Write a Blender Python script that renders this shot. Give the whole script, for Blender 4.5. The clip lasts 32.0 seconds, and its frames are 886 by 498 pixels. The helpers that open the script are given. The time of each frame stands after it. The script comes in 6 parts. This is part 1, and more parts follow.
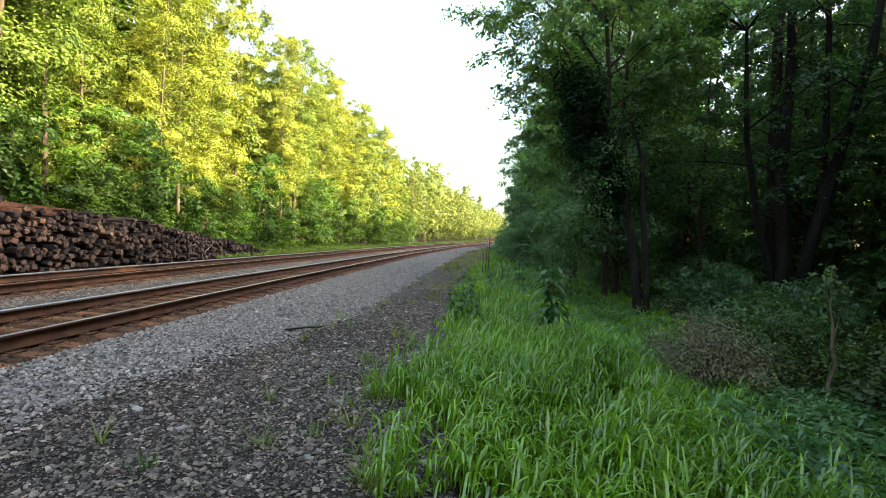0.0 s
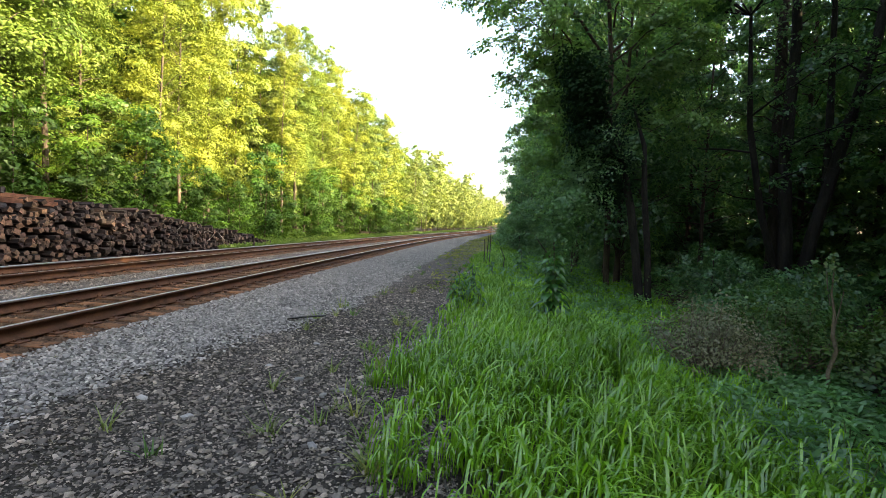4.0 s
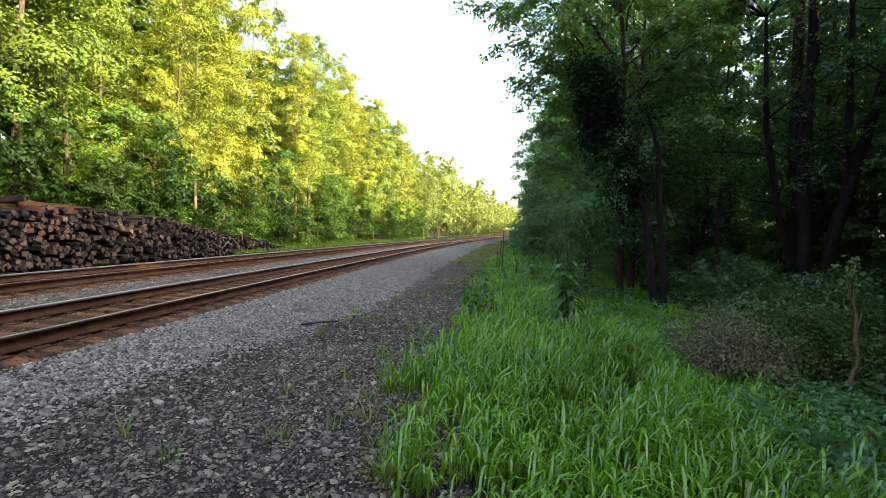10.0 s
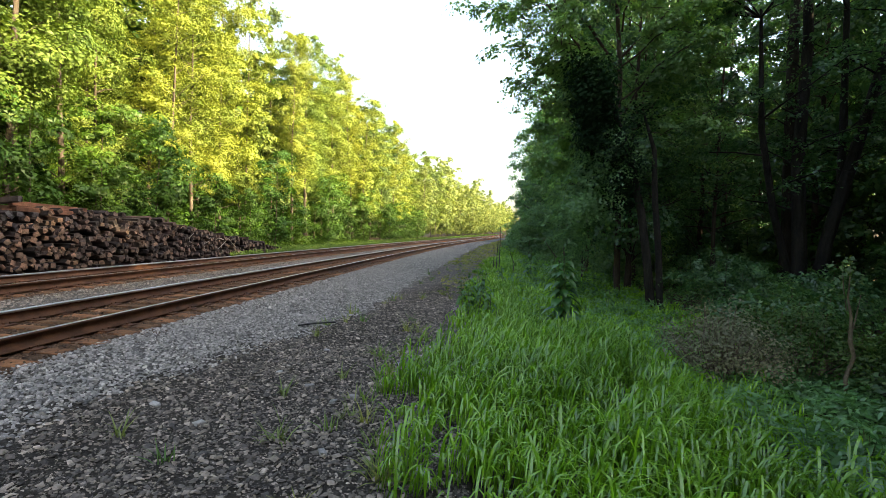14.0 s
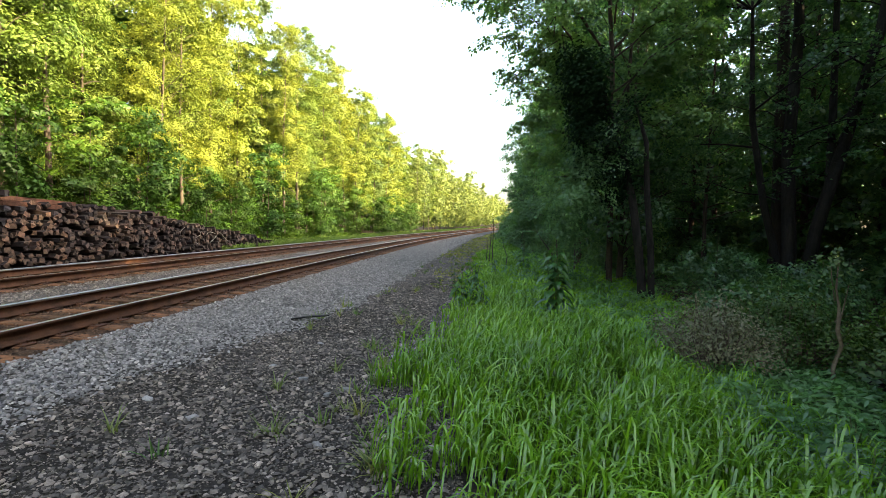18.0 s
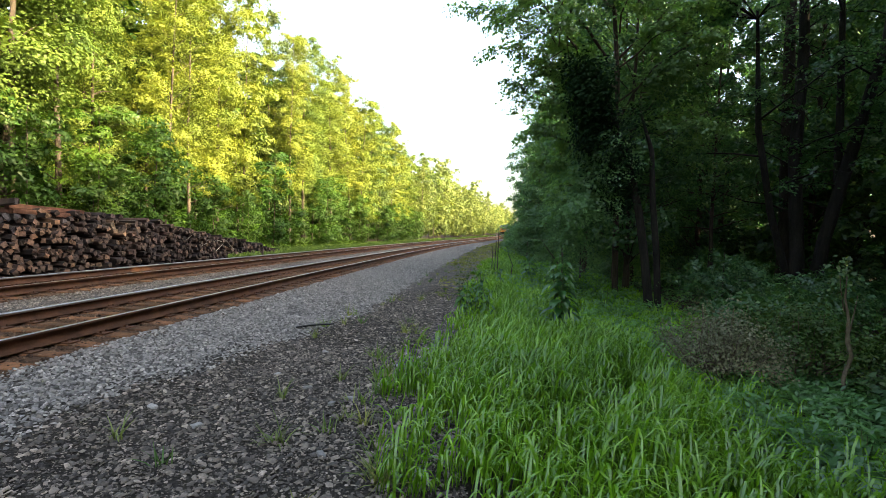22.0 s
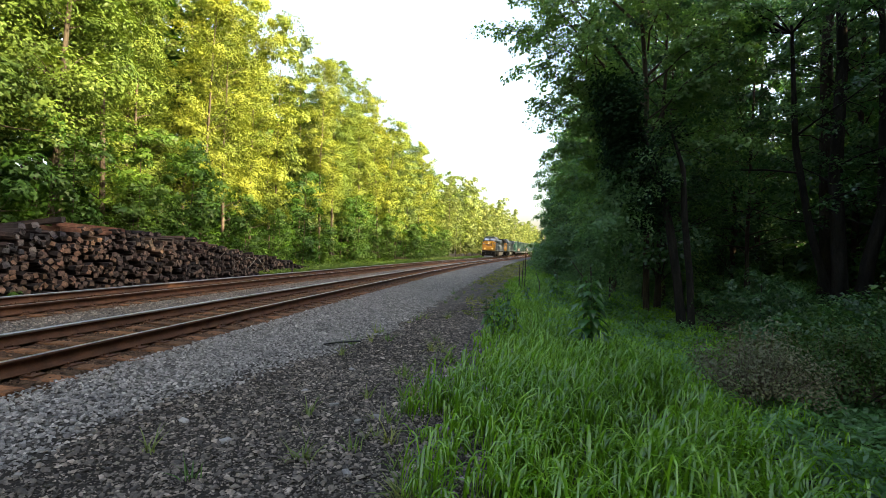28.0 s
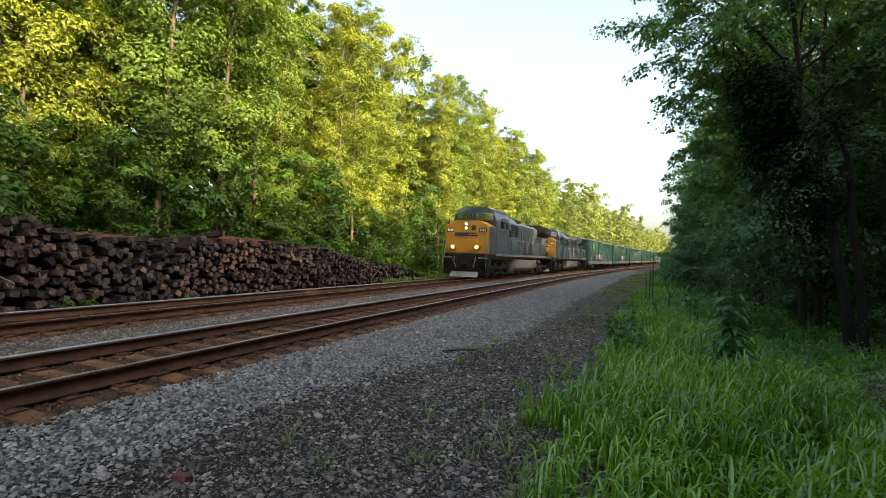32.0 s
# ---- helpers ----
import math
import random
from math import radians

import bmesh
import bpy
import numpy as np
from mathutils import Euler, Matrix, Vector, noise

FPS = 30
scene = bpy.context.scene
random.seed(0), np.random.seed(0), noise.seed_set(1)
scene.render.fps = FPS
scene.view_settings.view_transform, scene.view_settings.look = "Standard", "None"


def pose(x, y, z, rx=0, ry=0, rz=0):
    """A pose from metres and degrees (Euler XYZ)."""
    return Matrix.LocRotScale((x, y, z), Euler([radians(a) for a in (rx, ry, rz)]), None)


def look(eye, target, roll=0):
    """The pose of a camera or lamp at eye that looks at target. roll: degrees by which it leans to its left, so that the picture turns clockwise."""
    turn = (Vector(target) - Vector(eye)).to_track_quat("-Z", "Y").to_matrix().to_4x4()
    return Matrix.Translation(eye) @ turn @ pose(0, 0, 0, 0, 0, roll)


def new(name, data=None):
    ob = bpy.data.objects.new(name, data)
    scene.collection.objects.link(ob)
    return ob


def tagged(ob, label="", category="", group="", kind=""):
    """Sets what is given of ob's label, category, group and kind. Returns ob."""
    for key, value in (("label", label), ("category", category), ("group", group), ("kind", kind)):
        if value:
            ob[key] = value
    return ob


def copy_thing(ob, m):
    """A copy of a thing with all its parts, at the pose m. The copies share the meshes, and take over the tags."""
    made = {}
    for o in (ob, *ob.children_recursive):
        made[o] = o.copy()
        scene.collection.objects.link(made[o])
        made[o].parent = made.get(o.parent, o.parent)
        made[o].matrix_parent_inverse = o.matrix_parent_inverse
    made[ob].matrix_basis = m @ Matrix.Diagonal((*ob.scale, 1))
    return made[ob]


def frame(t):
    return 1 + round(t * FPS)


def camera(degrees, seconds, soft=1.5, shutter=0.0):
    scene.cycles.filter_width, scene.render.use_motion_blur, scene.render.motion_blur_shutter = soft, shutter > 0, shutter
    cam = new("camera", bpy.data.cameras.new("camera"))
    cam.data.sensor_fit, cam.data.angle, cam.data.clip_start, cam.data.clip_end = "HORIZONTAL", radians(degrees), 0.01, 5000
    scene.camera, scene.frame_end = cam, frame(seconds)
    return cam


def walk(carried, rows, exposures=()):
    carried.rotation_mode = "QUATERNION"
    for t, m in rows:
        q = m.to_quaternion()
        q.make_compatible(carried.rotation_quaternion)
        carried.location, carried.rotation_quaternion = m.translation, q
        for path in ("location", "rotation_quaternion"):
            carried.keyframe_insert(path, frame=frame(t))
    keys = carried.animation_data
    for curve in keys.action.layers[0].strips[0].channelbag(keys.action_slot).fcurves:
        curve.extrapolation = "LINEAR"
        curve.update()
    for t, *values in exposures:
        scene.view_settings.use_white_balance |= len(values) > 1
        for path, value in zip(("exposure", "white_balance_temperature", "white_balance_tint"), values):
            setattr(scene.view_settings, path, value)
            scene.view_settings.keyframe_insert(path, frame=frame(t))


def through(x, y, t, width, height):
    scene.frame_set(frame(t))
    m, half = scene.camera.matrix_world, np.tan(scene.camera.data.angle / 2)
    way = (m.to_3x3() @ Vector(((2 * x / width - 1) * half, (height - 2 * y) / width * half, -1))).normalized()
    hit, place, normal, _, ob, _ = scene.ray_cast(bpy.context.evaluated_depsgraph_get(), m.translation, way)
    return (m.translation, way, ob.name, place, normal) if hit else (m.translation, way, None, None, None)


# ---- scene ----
# seconds, stops, white balance
EXPOSURES = [(0, 3.07, 7400, 10), (6, 3.05, 7400, 10), (9, 2.94, 7400, 10), (12, 2.98, 7400, 10), (16, 2.85, 7400, 10), (17, 2.87, 7400, 10), (18, 3.00, 7400, 10), (19, 3.01, 7400, 10), (21, 2.99, 7400, 10), (24, 2.83, 7400, 10), (27, 2.66, 7400, 10), (29, 2.54, 7400, 10), (30, 2.52, 7400, 10), (31, 2.42, 7400, 10), (32, 2.30, 7400, 10)]
cam = camera(85.0, 32.0, 0.65)
EYE = (0.0, 0.0, 1.70)
# seconds, then the turn of the camera held at eye height
TURNS = [
    (0, 88.80, -2.84, 2.92), (0.5, 88.58, -2.82, 2.85), (1, 88.39, -2.79, 2.35),
    (1.5, 88.24, -2.70, 2.11), (2, 88.03, -2.72, 2.18), (2.5, 87.91, -2.69, 2.39),
    (4.5, 87.43, -2.54, 3.41), (5, 88.09, -2.50, 3.82), (5.5, 88.44, -2.53, 4.21),
    (6, 88.83, -2.52, 4.30), (6.5, 89.12, -2.45, 4.63), (7, 89.12, -2.44, 5.04),
    (7.5, 89.01, -2.40, 5.30), (8, 88.94, -2.38, 5.39), (8.5, 88.86, -2.40, 5.40),
    (9, 88.72, -2.35, 5.42), (9.5, 88.50, -2.33, 5.22), (10, 88.06, -2.30, 4.56),
    (10.5, 88.02, -2.28, 4.17), (11, 87.91, -2.29, 4.14), (11.5, 87.89, -2.32, 4.31),
    (12, 87.83, -2.33, 4.53), (12.5, 87.62, -2.26, 4.40), (13, 87.64, -2.23, 4.01),
    (13.5, 87.92, -2.24, 4.34), (15.5, 88.30, -2.11, 3.33), (16, 87.72, -2.13, 3.35),
    (16.5, 87.56, -2.04, 3.31), (17, 87.37, -1.98, 3.29), (17.5, 87.38, -2.00, 3.32),
    (18, 87.31, -1.98, 3.36), (18.5, 87.40, -1.98, 3.50), (19, 87.58, -2.00, 3.54),
    (19.5, 87.71, -2.04, 3.51), (20, 87.82, -2.07, 3.50), (20.5, 87.98, -2.07, 3.60),
    (21, 88.11, -2.06, 3.72), (21.5, 88.19, -2.06, 3.80), (22, 88.30, -2.09, 3.97),
    (22.5, 88.56, -2.09, 4.35), (23, 88.84, -2.06, 4.73), (23.5, 89.01, -2.09, 5.15),
    (24, 89.15, -2.12, 5.43), (24.5, 89.25, -2.15, 5.49), (26.5, 90.03, -2.26, 6.19),
    (27, 90.12, -2.23, 6.64), (27.5, 90.26, -2.21, 7.01), (28, 90.32, -2.24, 7.14),
    (28.5, 90.31, -2.22, 7.47), (29, 90.25, -2.21, 8.02), (29.5, 90.17, -2.26, 8.81),
    (30, 90.14, -2.33, 10.00), (30.5, 90.13, -2.25, 11.46), (31, 90.20, -2.15, 13.20),
    (31.5, 90.41, -2.14, 16.01), (32, 90.88, -2.18, 20.93),
]
walk(cam, [(t, pose(*EYE, rx, ry, rz)) for t, rx, ry, rz in TURNS], EXPOSURES)

# ---- light ----
SUN_ELEV, SUN_AZ = 27.0, 24.0    # degrees; azimuth from +x towards -y
sun_way = Vector((math.cos(radians(SUN_ELEV)) * math.cos(radians(SUN_AZ)), -math.cos(radians(SUN_ELEV)) * math.sin(radians(SUN_AZ)), math.sin(radians(SUN_ELEV))))
world = bpy.data.worlds.new("sky")
scene.world = world
world.use_nodes = True
wn = world.node_tree.nodes
sky = wn.new("ShaderNodeTexSky")
sky.sky_type, sky.sun_disc = "NISHITA", False
sky.sun_elevation = radians(SUN_ELEV)
sky.sun_rotation = radians(90 + SUN_AZ)
sky.air_density, sky.dust_density = 1.0, 6.0
wn["Background"].inputs["Strength"].default_value = 0.15
world.node_tree.links.new(sky.outputs[0], wn["Background"].inputs[0])
sun = new("sun", bpy.data.lights.new("sun", "SUN"))
sun.data.energy, sun.data.angle, sun.data.color = 4.0, radians(0.6), (1.0, 0.82, 0.5)
sun.matrix_world = look(sun_way * 50, (0, 0, 0))


# ---- materials ----
def material(name):
    m = bpy.data.materials.new(name)
    m.use_nodes = True
    return m, m.node_tree.nodes, m.node_tree.links


def ramp(nodes, stops):
    r = nodes.new("ShaderNodeValToRGB")
    while len(r.color_ramp.elements) < len(stops):
        r.color_ramp.elements.new(0.5)
    for e, (at, c) in zip(r.color_ramp.elements, stops):
        e.position, e.color = at, (*c, 1)
    return r


def noise_tex(nodes, links, scale, detail=4, rough=0.6, space="Object", stretch=None):
    tc = nodes.new("ShaderNodeTexCoord")
    n = nodes.new("ShaderNodeTexNoise")
    n.inputs["Scale"].default_value, n.inputs["Detail"].default_value, n.inputs["Roughness"].default_value = scale, detail, rough
    if stretch:
        mp = nodes.new("ShaderNodeMapping")
        mp.inputs["Scale"].default_value = stretch
        links.new(tc.outputs[space], mp.inputs[0])
        links.new(mp.outputs[0], n.inputs["Vector"])
    else:
        links.new(tc.outputs[space], n.inputs["Vector"])
    return n


def mix_rgb(nodes, links, a, b, fac, blend="MIX"):
    x = nodes.new("ShaderNodeMix")
    x.data_type, x.blend_type = "RGBA", blend
    for sock, v in ((x.inputs[0], fac), (x.inputs[6], a), (x.inputs[7], b)):
        if isinstance(v, bpy.types.NodeSocket):
            links.new(v, sock)
        elif isinstance(v, (int, float)):
            sock.default_value = v
        else:
            sock.default_value = (*v, 1)
    return x.outputs[2]


def surface(name, stops, scale=3.0, rough=0.8, metal=0.0, fine=40.0, bump=0.3, depth=0.01, vary=None, stretch=None, spec=0.2):
    """Principled surface: large stains from the stops, fine grain on top, optional spread by object or island."""
    m, n, l = material(name)
    p = n["Principled BSDF"]
    big = noise_tex(n, l, scale, 5, 0.65, stretch=stretch)
    cr = ramp(n, stops)
    l.new(big.outputs[0], cr.inputs[0])
    col = cr.outputs[0]
    small = noise_tex(n, l, fine, 3, 0.7, stretch=stretch)
    fr = ramp(n, [(0.25, (0.55, 0.55, 0.55)), (0.75, (1.25, 1.25, 1.25))])
    l.new(small.outputs[0], fr.inputs[0])
    col = mix_rgb(n, l, col, fr.outputs[0], 0.8, "MULTIPLY")
    if vary:
        src = n.new("ShaderNodeObjectInfo").outputs["Random"] if vary[0] == "object" else n.new("ShaderNodeNewGeometry").outputs["Random Per Island"]
        vr = ramp(n, vary[1])
        l.new(src, vr.inputs[0])
        col = mix_rgb(n, l, col, vr.outputs[0], 1.0, "MULTIPLY")
    l.new(col, p.inputs["Base Color"])
    p.inputs["Roughness"].default_value, p.inputs["Metallic"].default_value = rough, metal
    p.inputs["Specular IOR Level"].default_value = spec
    if bump:
        b = n.new("ShaderNodeBump")
        b.inputs["Strength"].default_value, b.inputs["Distance"].default_value = bump, depth
        l.new(small.outputs[0], b.inputs["Height"])
        l.new(b.outputs[0], p.inputs["Normal"])
    return m


def leafy(name, dark, mid, light, through=0.45, gloss=0.12, rough=0.45):
    """Leaves: each leaf has its own green; light passes through them."""
    m, n, l = material(name)
    n.remove(n["Principled BSDF"])
    r = ramp(n, [(0.0, dark), (0.5, mid), (1.0, light)])
    l.new(n.new("ShaderNodeNewGeometry").outputs["Random Per Island"], r.inputs[0])
    o = ramp(n, [(0.0, (0.6, 0.76, 0.8)), (0.5, (0.92, 0.97, 1.0)), (1.0, (1.16, 1.08, 0.9))])
    l.new(n.new("ShaderNodeObjectInfo").outputs["Random"], o.inputs[0])
    col = mix_rgb(n, l, r.outputs[0], o.outputs[0], 1.0, "MULTIPLY")
    patch = ramp(n, [(0.3, (0.5, 0.6, 0.62)), (0.7, (1.35, 1.25, 1.08))])
    l.new(noise_tex(n, l, 0.42, 2, 0.5).outputs[0], patch.inputs[0])
    col = mix_rgb(n, l, col, patch.outputs[0], 1.0, "MULTIPLY")
    d, t, g = n.new("ShaderNodeBsdfDiffuse"), n.new("ShaderNodeBsdfTranslucent"), n.new("ShaderNodeBsdfGlossy")
    warm = mix_rgb(n, l, col, (1.35, 1.3, 0.55), 1.0, "MULTIPLY")
    l.new(col, d.inputs[0])
    l.new(warm, t.inputs[0])
    g.inputs["Roughness"].default_value = rough
    a, b = n.new("ShaderNodeMixShader"), n.new("ShaderNodeMixShader")
    a.inputs[0].default_value, b.inputs[0].default_value = through, gloss * 0.4
    l.new(d.outputs[0], a.inputs[1]), l.new(t.outputs[0], a.inputs[2])
    l.new(a.outputs[0], b.inputs[1]), l.new(g.outputs[0], b.inputs[2])
    l.new(b.outputs[0], n["Material Output"].inputs[0])
    return m


GREY_SPREAD = [(0.0, (0.25, 0.25, 0.26)), (0.45, (0.75, 0.75, 0.75)), (0.8, (1.2, 1.17, 1.12)), (1.0, (2.2, 2.15, 2.05))]
STONE_SPREAD = [(0.0, (0.42, 0.42, 0.43)), (0.4, (0.8, 0.8, 0.8)), (0.85, (1.15, 1.15, 1.12)), (1.0, (1.65, 1.62, 1.56))]
M_BALLAST = surface("ballast_stone", [(0.3, (0.195, 0.19, 0.184)), (0.7, (0.325, 0.312, 0.294))], 6, 0.85, fine=60, vary=("island", STONE_SPREAD))
CINDER_SPREAD = [(0.0, (0.3, 0.31, 0.33)), (0.5, (0.68, 0.67, 0.66)), (0.88, (1.15, 1.1, 1.04)), (1.0, (1.9, 1.82, 1.72))]
M_CINDER = surface("cinder_stone", [(0.3, (0.13, 0.118, 0.106)), (0.7, (0.285, 0.255, 0.222))], 6, 0.85, fine=60, vary=("island", CINDER_SPREAD))
M_MIDSTONE = surface("soiled_stone", [(0.3, (0.125, 0.11, 0.098)), (0.7, (0.275, 0.243, 0.213))], 1.4, 0.88, fine=60, vary=("island", STONE_SPREAD))
M_RUSTSTONE = surface("rusty_stone", [(0.3, (0.06, 0.04, 0.028)), (0.7, (0.16, 0.1, 0.065))], 6, 0.9, fine=60, vary=("island", GREY_SPREAD))
M_RAIL = surface("rusty_rail", [(0.3, (0.045, 0.021, 0.012)), (0.7, (0.13, 0.06, 0.031))], 3, 0.7, 0.1, fine=90, bump=0.25, depth=0.004)
M_RAILTOP = surface("worn_rail_head", [(0.3, (0.5, 0.5, 0.5)), (0.7, (0.62, 0.61, 0.6))], 4, 0.36, 1.0, fine=120, bump=0.05, depth=0.001, spec=0.5)
M_TIE = surface("track_tie", [(0.3, (0.035, 0.02, 0.012)), (0.7, (0.23, 0.115, 0.055))], 5, 0.9, fine=35, bump=0.7, depth=0.01, vary=("object", [(0, (0.7, 0.7, 0.7)), (1, (1.35, 1.2, 1.1))]))
M_OLDTIE = surface("old_tie", [(0.3, (0.009, 0.0085, 0.0105)), (0.7, (0.03, 0.025, 0.026))], 4, 0.9, fine=30, bump=0.7, depth=0.012, vary=("object", [(0, (0.5, 0.5, 0.55)), (0.55, (1.0, 0.95, 0.95)), (1, (2.2, 1.7, 1.4))]))
M_OLDTIE_JOIN = surface("old_tie_heap", [(0.3, (0.009, 0.0085, 0.0105)), (0.7, (0.03, 0.025, 0.026))], 4, 0.9, fine=30, bump=0.7, depth=0.012, vary=("island", [(0, (0.5, 0.5, 0.55)), (0.55, (1.0, 0.95, 0.95)), (1, (2.2, 1.7, 1.4))]))
M_TIE_END = surface("cut_tie_end", [(0.3, (0.03, 0.025, 0.023)), (0.7, (0.17, 0.125, 0.1))], 9, 0.9, fine=50, bump=0.6, depth=0.01, vary=("object", [(0, (0.35, 0.35, 0.4)), (0.5, (0.9, 0.85, 0.85)), (1, (1.5, 1.25, 1.1))]))
M_OLD_END = surface("tarred_tie_end", [(0.3, (0.014, 0.014, 0.018)), (0.7, (0.1, 0.095, 0.097))], 9, 0.85, fine=50, bump=0.6, depth=0.01, vary=("object", [(0, (0.35, 0.35, 0.4)), (0.7, (0.8, 0.8, 0.85)), (1, (1.9, 1.8, 1.7))]))
M_RED_TIE = surface("red_brown_tie", [(0.3, (0.05, 0.025, 0.018)), (0.7, (0.12, 0.06, 0.04))], 4, 0.9, fine=30, bump=0.6)
M_BARK = surface("grey_bark", [(0.3, (0.035, 0.03, 0.024)), (0.7, (0.12, 0.1, 0.08))], 3, 0.95, fine=22, bump=0.9, depth=0.03, stretch=(1, 1, 0.3), vary=("object", [(0, (0.6, 0.6, 0.6)), (1, (1.3, 1.25, 1.2))]))
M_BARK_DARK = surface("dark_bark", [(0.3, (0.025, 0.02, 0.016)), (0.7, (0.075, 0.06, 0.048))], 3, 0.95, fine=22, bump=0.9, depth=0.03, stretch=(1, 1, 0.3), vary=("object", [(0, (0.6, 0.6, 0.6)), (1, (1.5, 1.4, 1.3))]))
# Near-black bark of the vine-covered tree and the many-stemmed tree.
M_BARK_BLACK = surface("black_bark", [(0.3, (0.01, 0.009, 0.008)), (0.7, (0.028, 0.024, 0.02))], 3, 0.9, fine=22, bump=0.9, depth=0.03, stretch=(1, 1, 0.3))
M_LEAF_SUN = leafy("woodland_leaf", (0.102, 0.148, 0.034), (0.138, 0.187, 0.041), (0.17, 0.215, 0.05), 0.3, 0.02)
M_LEAF_SHADE = leafy("shade_leaf", (0.034, 0.105, 0.042), (0.058, 0.16, 0.06), (0.095, 0.205, 0.072), 0.47, 0.12, 0.35)
# Lighter copy of M_LEAF_SHADE: skylight on the wood's edge is put into the colour.
M_LEAF_EDGE = leafy("skylit_leaf", (0.07, 0.175, 0.066), (0.1, 0.225, 0.085), (0.132, 0.262, 0.098), 0.5, 0.12, 0.38)
# Darker green than M_LEAF_SUN: shade under and inside the wood is in its colour.
M_LEAF_UNDER = leafy("shaded_understory_leaf", (0.035, 0.085, 0.012), (0.05, 0.115, 0.018), (0.075, 0.145, 0.022), 0.3, 0.05)
M_LEAF_SHRUB = leafy("shrub_leaf", (0.058, 0.115, 0.026), (0.09, 0.155, 0.036), (0.14, 0.185, 0.052), 0.35, 0.07)
# Near-black leaves: the deep shade inside the vine mass is put into their colour.
M_VINE_SHADED = leafy("shaded_vine_leaf", (0.007, 0.021, 0.012), (0.011, 0.03, 0.016), (0.017, 0.041, 0.021), 0.12, 0.01)
M_GRASS = leafy("grass_blade", (0.078, 0.205, 0.018), (0.14, 0.32, 0.03), (0.2, 0.42, 0.045), 0.45, 0.16, 0.26)
M_HERB = leafy("herb_leaf", (0.06, 0.17, 0.055), (0.088, 0.23, 0.075), (0.125, 0.275, 0.092), 0.42, 0.13, 0.4)
M_GRASS_DRY = leafy("sun_grass", (0.075, 0.155, 0.035), (0.11, 0.195, 0.05), (0.155, 0.235, 0.075), 0.35, 0.05)
M_GRASS_PALE = leafy("pale_grass", (0.14, 0.19, 0.06), (0.2, 0.24, 0.085), (0.27, 0.29, 0.12), 0.3, 0.05)
# Paler, greyer leaf green: the haze of distance is mixed into the colour.
M_LEAF_HAZY = leafy("hazy_far_leaf", (0.105, 0.15, 0.05), (0.135, 0.18, 0.065), (0.165, 0.21, 0.08), 0.3, 0.03)
M_TWIG = surface("dead_twig", [(0.3, (0.1, 0.075, 0.05)), (0.7, (0.2, 0.16, 0.11))], 8, 0.9, fine=40)
M_LEAF_DULL = leafy("dull_leaf", (0.12, 0.125, 0.08), (0.175, 0.175, 0.11), (0.235, 0.225, 0.15), 0.3, 0.06)
M_WEED = leafy("weed_leaf", (0.025, 0.1, 0.02), (0.045, 0.16, 0.03), (0.09, 0.22, 0.045), 0.35, 0.15, 0.35)
M_STEM = surface("green_stem", [(0.3, (0.06, 0.1, 0.03)), (0.7, (0.1, 0.14, 0.05))], 8, 0.7, fine=40, bump=0.1)
M_DARKSTEM = surface("dry_stem", [(0.3, (0.03, 0.024, 0.018)), (0.7, (0.07, 0.055, 0.04))], 8, 0.9, fine=40, bump=0.2)
M_BRICK = surface("brick", [(0.3, (0.1, 0.04, 0.028)), (0.7, (0.18, 0.075, 0.05))], 20, 0.9, fine=120, bump=0.5)
M_RUBBER = surface("rubber", [(0.3, (0.008, 0.008, 0.009)), (0.7, (0.02, 0.02, 0.02))], 6, 0.6, fine=60, bump=0.2)
M_PALESTONE = surface("pale_stone", [(0.3, (0.25, 0.25, 0.25)), (0.7, (0.4, 0.39, 0.37))], 20, 0.85, fine=90, bump=0.4, vary=("object", [(0, (0.6, 0.6, 0.6)), (1, (1.1, 1.1, 1.08))]))


# ---- plan: the line of the tracks ----
KNOTS, BENDS = [0, 30, 60, 100, 150, 220], [0.001115, 0.00121, 0.001341, 0.000611, 0.00013, 0.000045]
S_AXIS = np.arange(-80, 1000, 0.5)
_kap = np.interp(S_AXIS, KNOTS, BENDS)
_th = np.cumsum(_kap) * 0.5
_th -= np.interp(0.0, S_AXIS, _th)
_ax = np.cumsum(np.sin(_th)) * 0.5
_ay = np.cumsum(np.cos(_th)) * 0.5
_ax -= np.interp(0.0, S_AXIS, _ax)
_ay -= np.interp(0.0, S_AXIS, _ay)
TRACK_U, SPACING, GAUGE = -6.119, 4.17, 1.505     # near track's middle, far track beyond it, rail to rail
FAR_U = TRACK_U - SPACING
RAIL_Z = 0.318


def rise(s):
    """The line climbs gently into the distance."""
    s = np.asarray(s, float)
    return np.where(s < 0, 0, np.where(s < 250, 4e-5 * s * s, 2.5 + 0.02 * (s - 250)))


def on_line(u, s):
    """x, y of the place u metres right of the camera's line, s metres along it."""
    th = np.interp(s, S_AXIS, _th)
    return np.interp(s, S_AXIS, _ax) + u * np.cos(th), np.interp(s, S_AXIS, _ay) - u * np.sin(th)


def heading(s):
    return float(np.interp(s, S_AXIS, _th))


def wobble(x, y, f, seed=0.0):
    """Cheap smooth unevenness, -1 to 1, over arrays."""
    return (np.sin(x * f * 1.7 + 1.3 + seed) * np.cos(y * f * 1.1 + 0.4 - seed) + 0.6 * np.sin(x * f * 3.1 - y * f * 2.3 + 2.0 * seed) + 0.4 * np.cos(y * f * 4.7 + x * f * 0.9)) / 2.0


U_PROFILE = [-400, -60, -16.5, -13, -12.2, -11.6, -8.2, -4.75, -3.4, -2.7, -0.5, 1.6, 3.4, 5.0, 9, 30, 400]
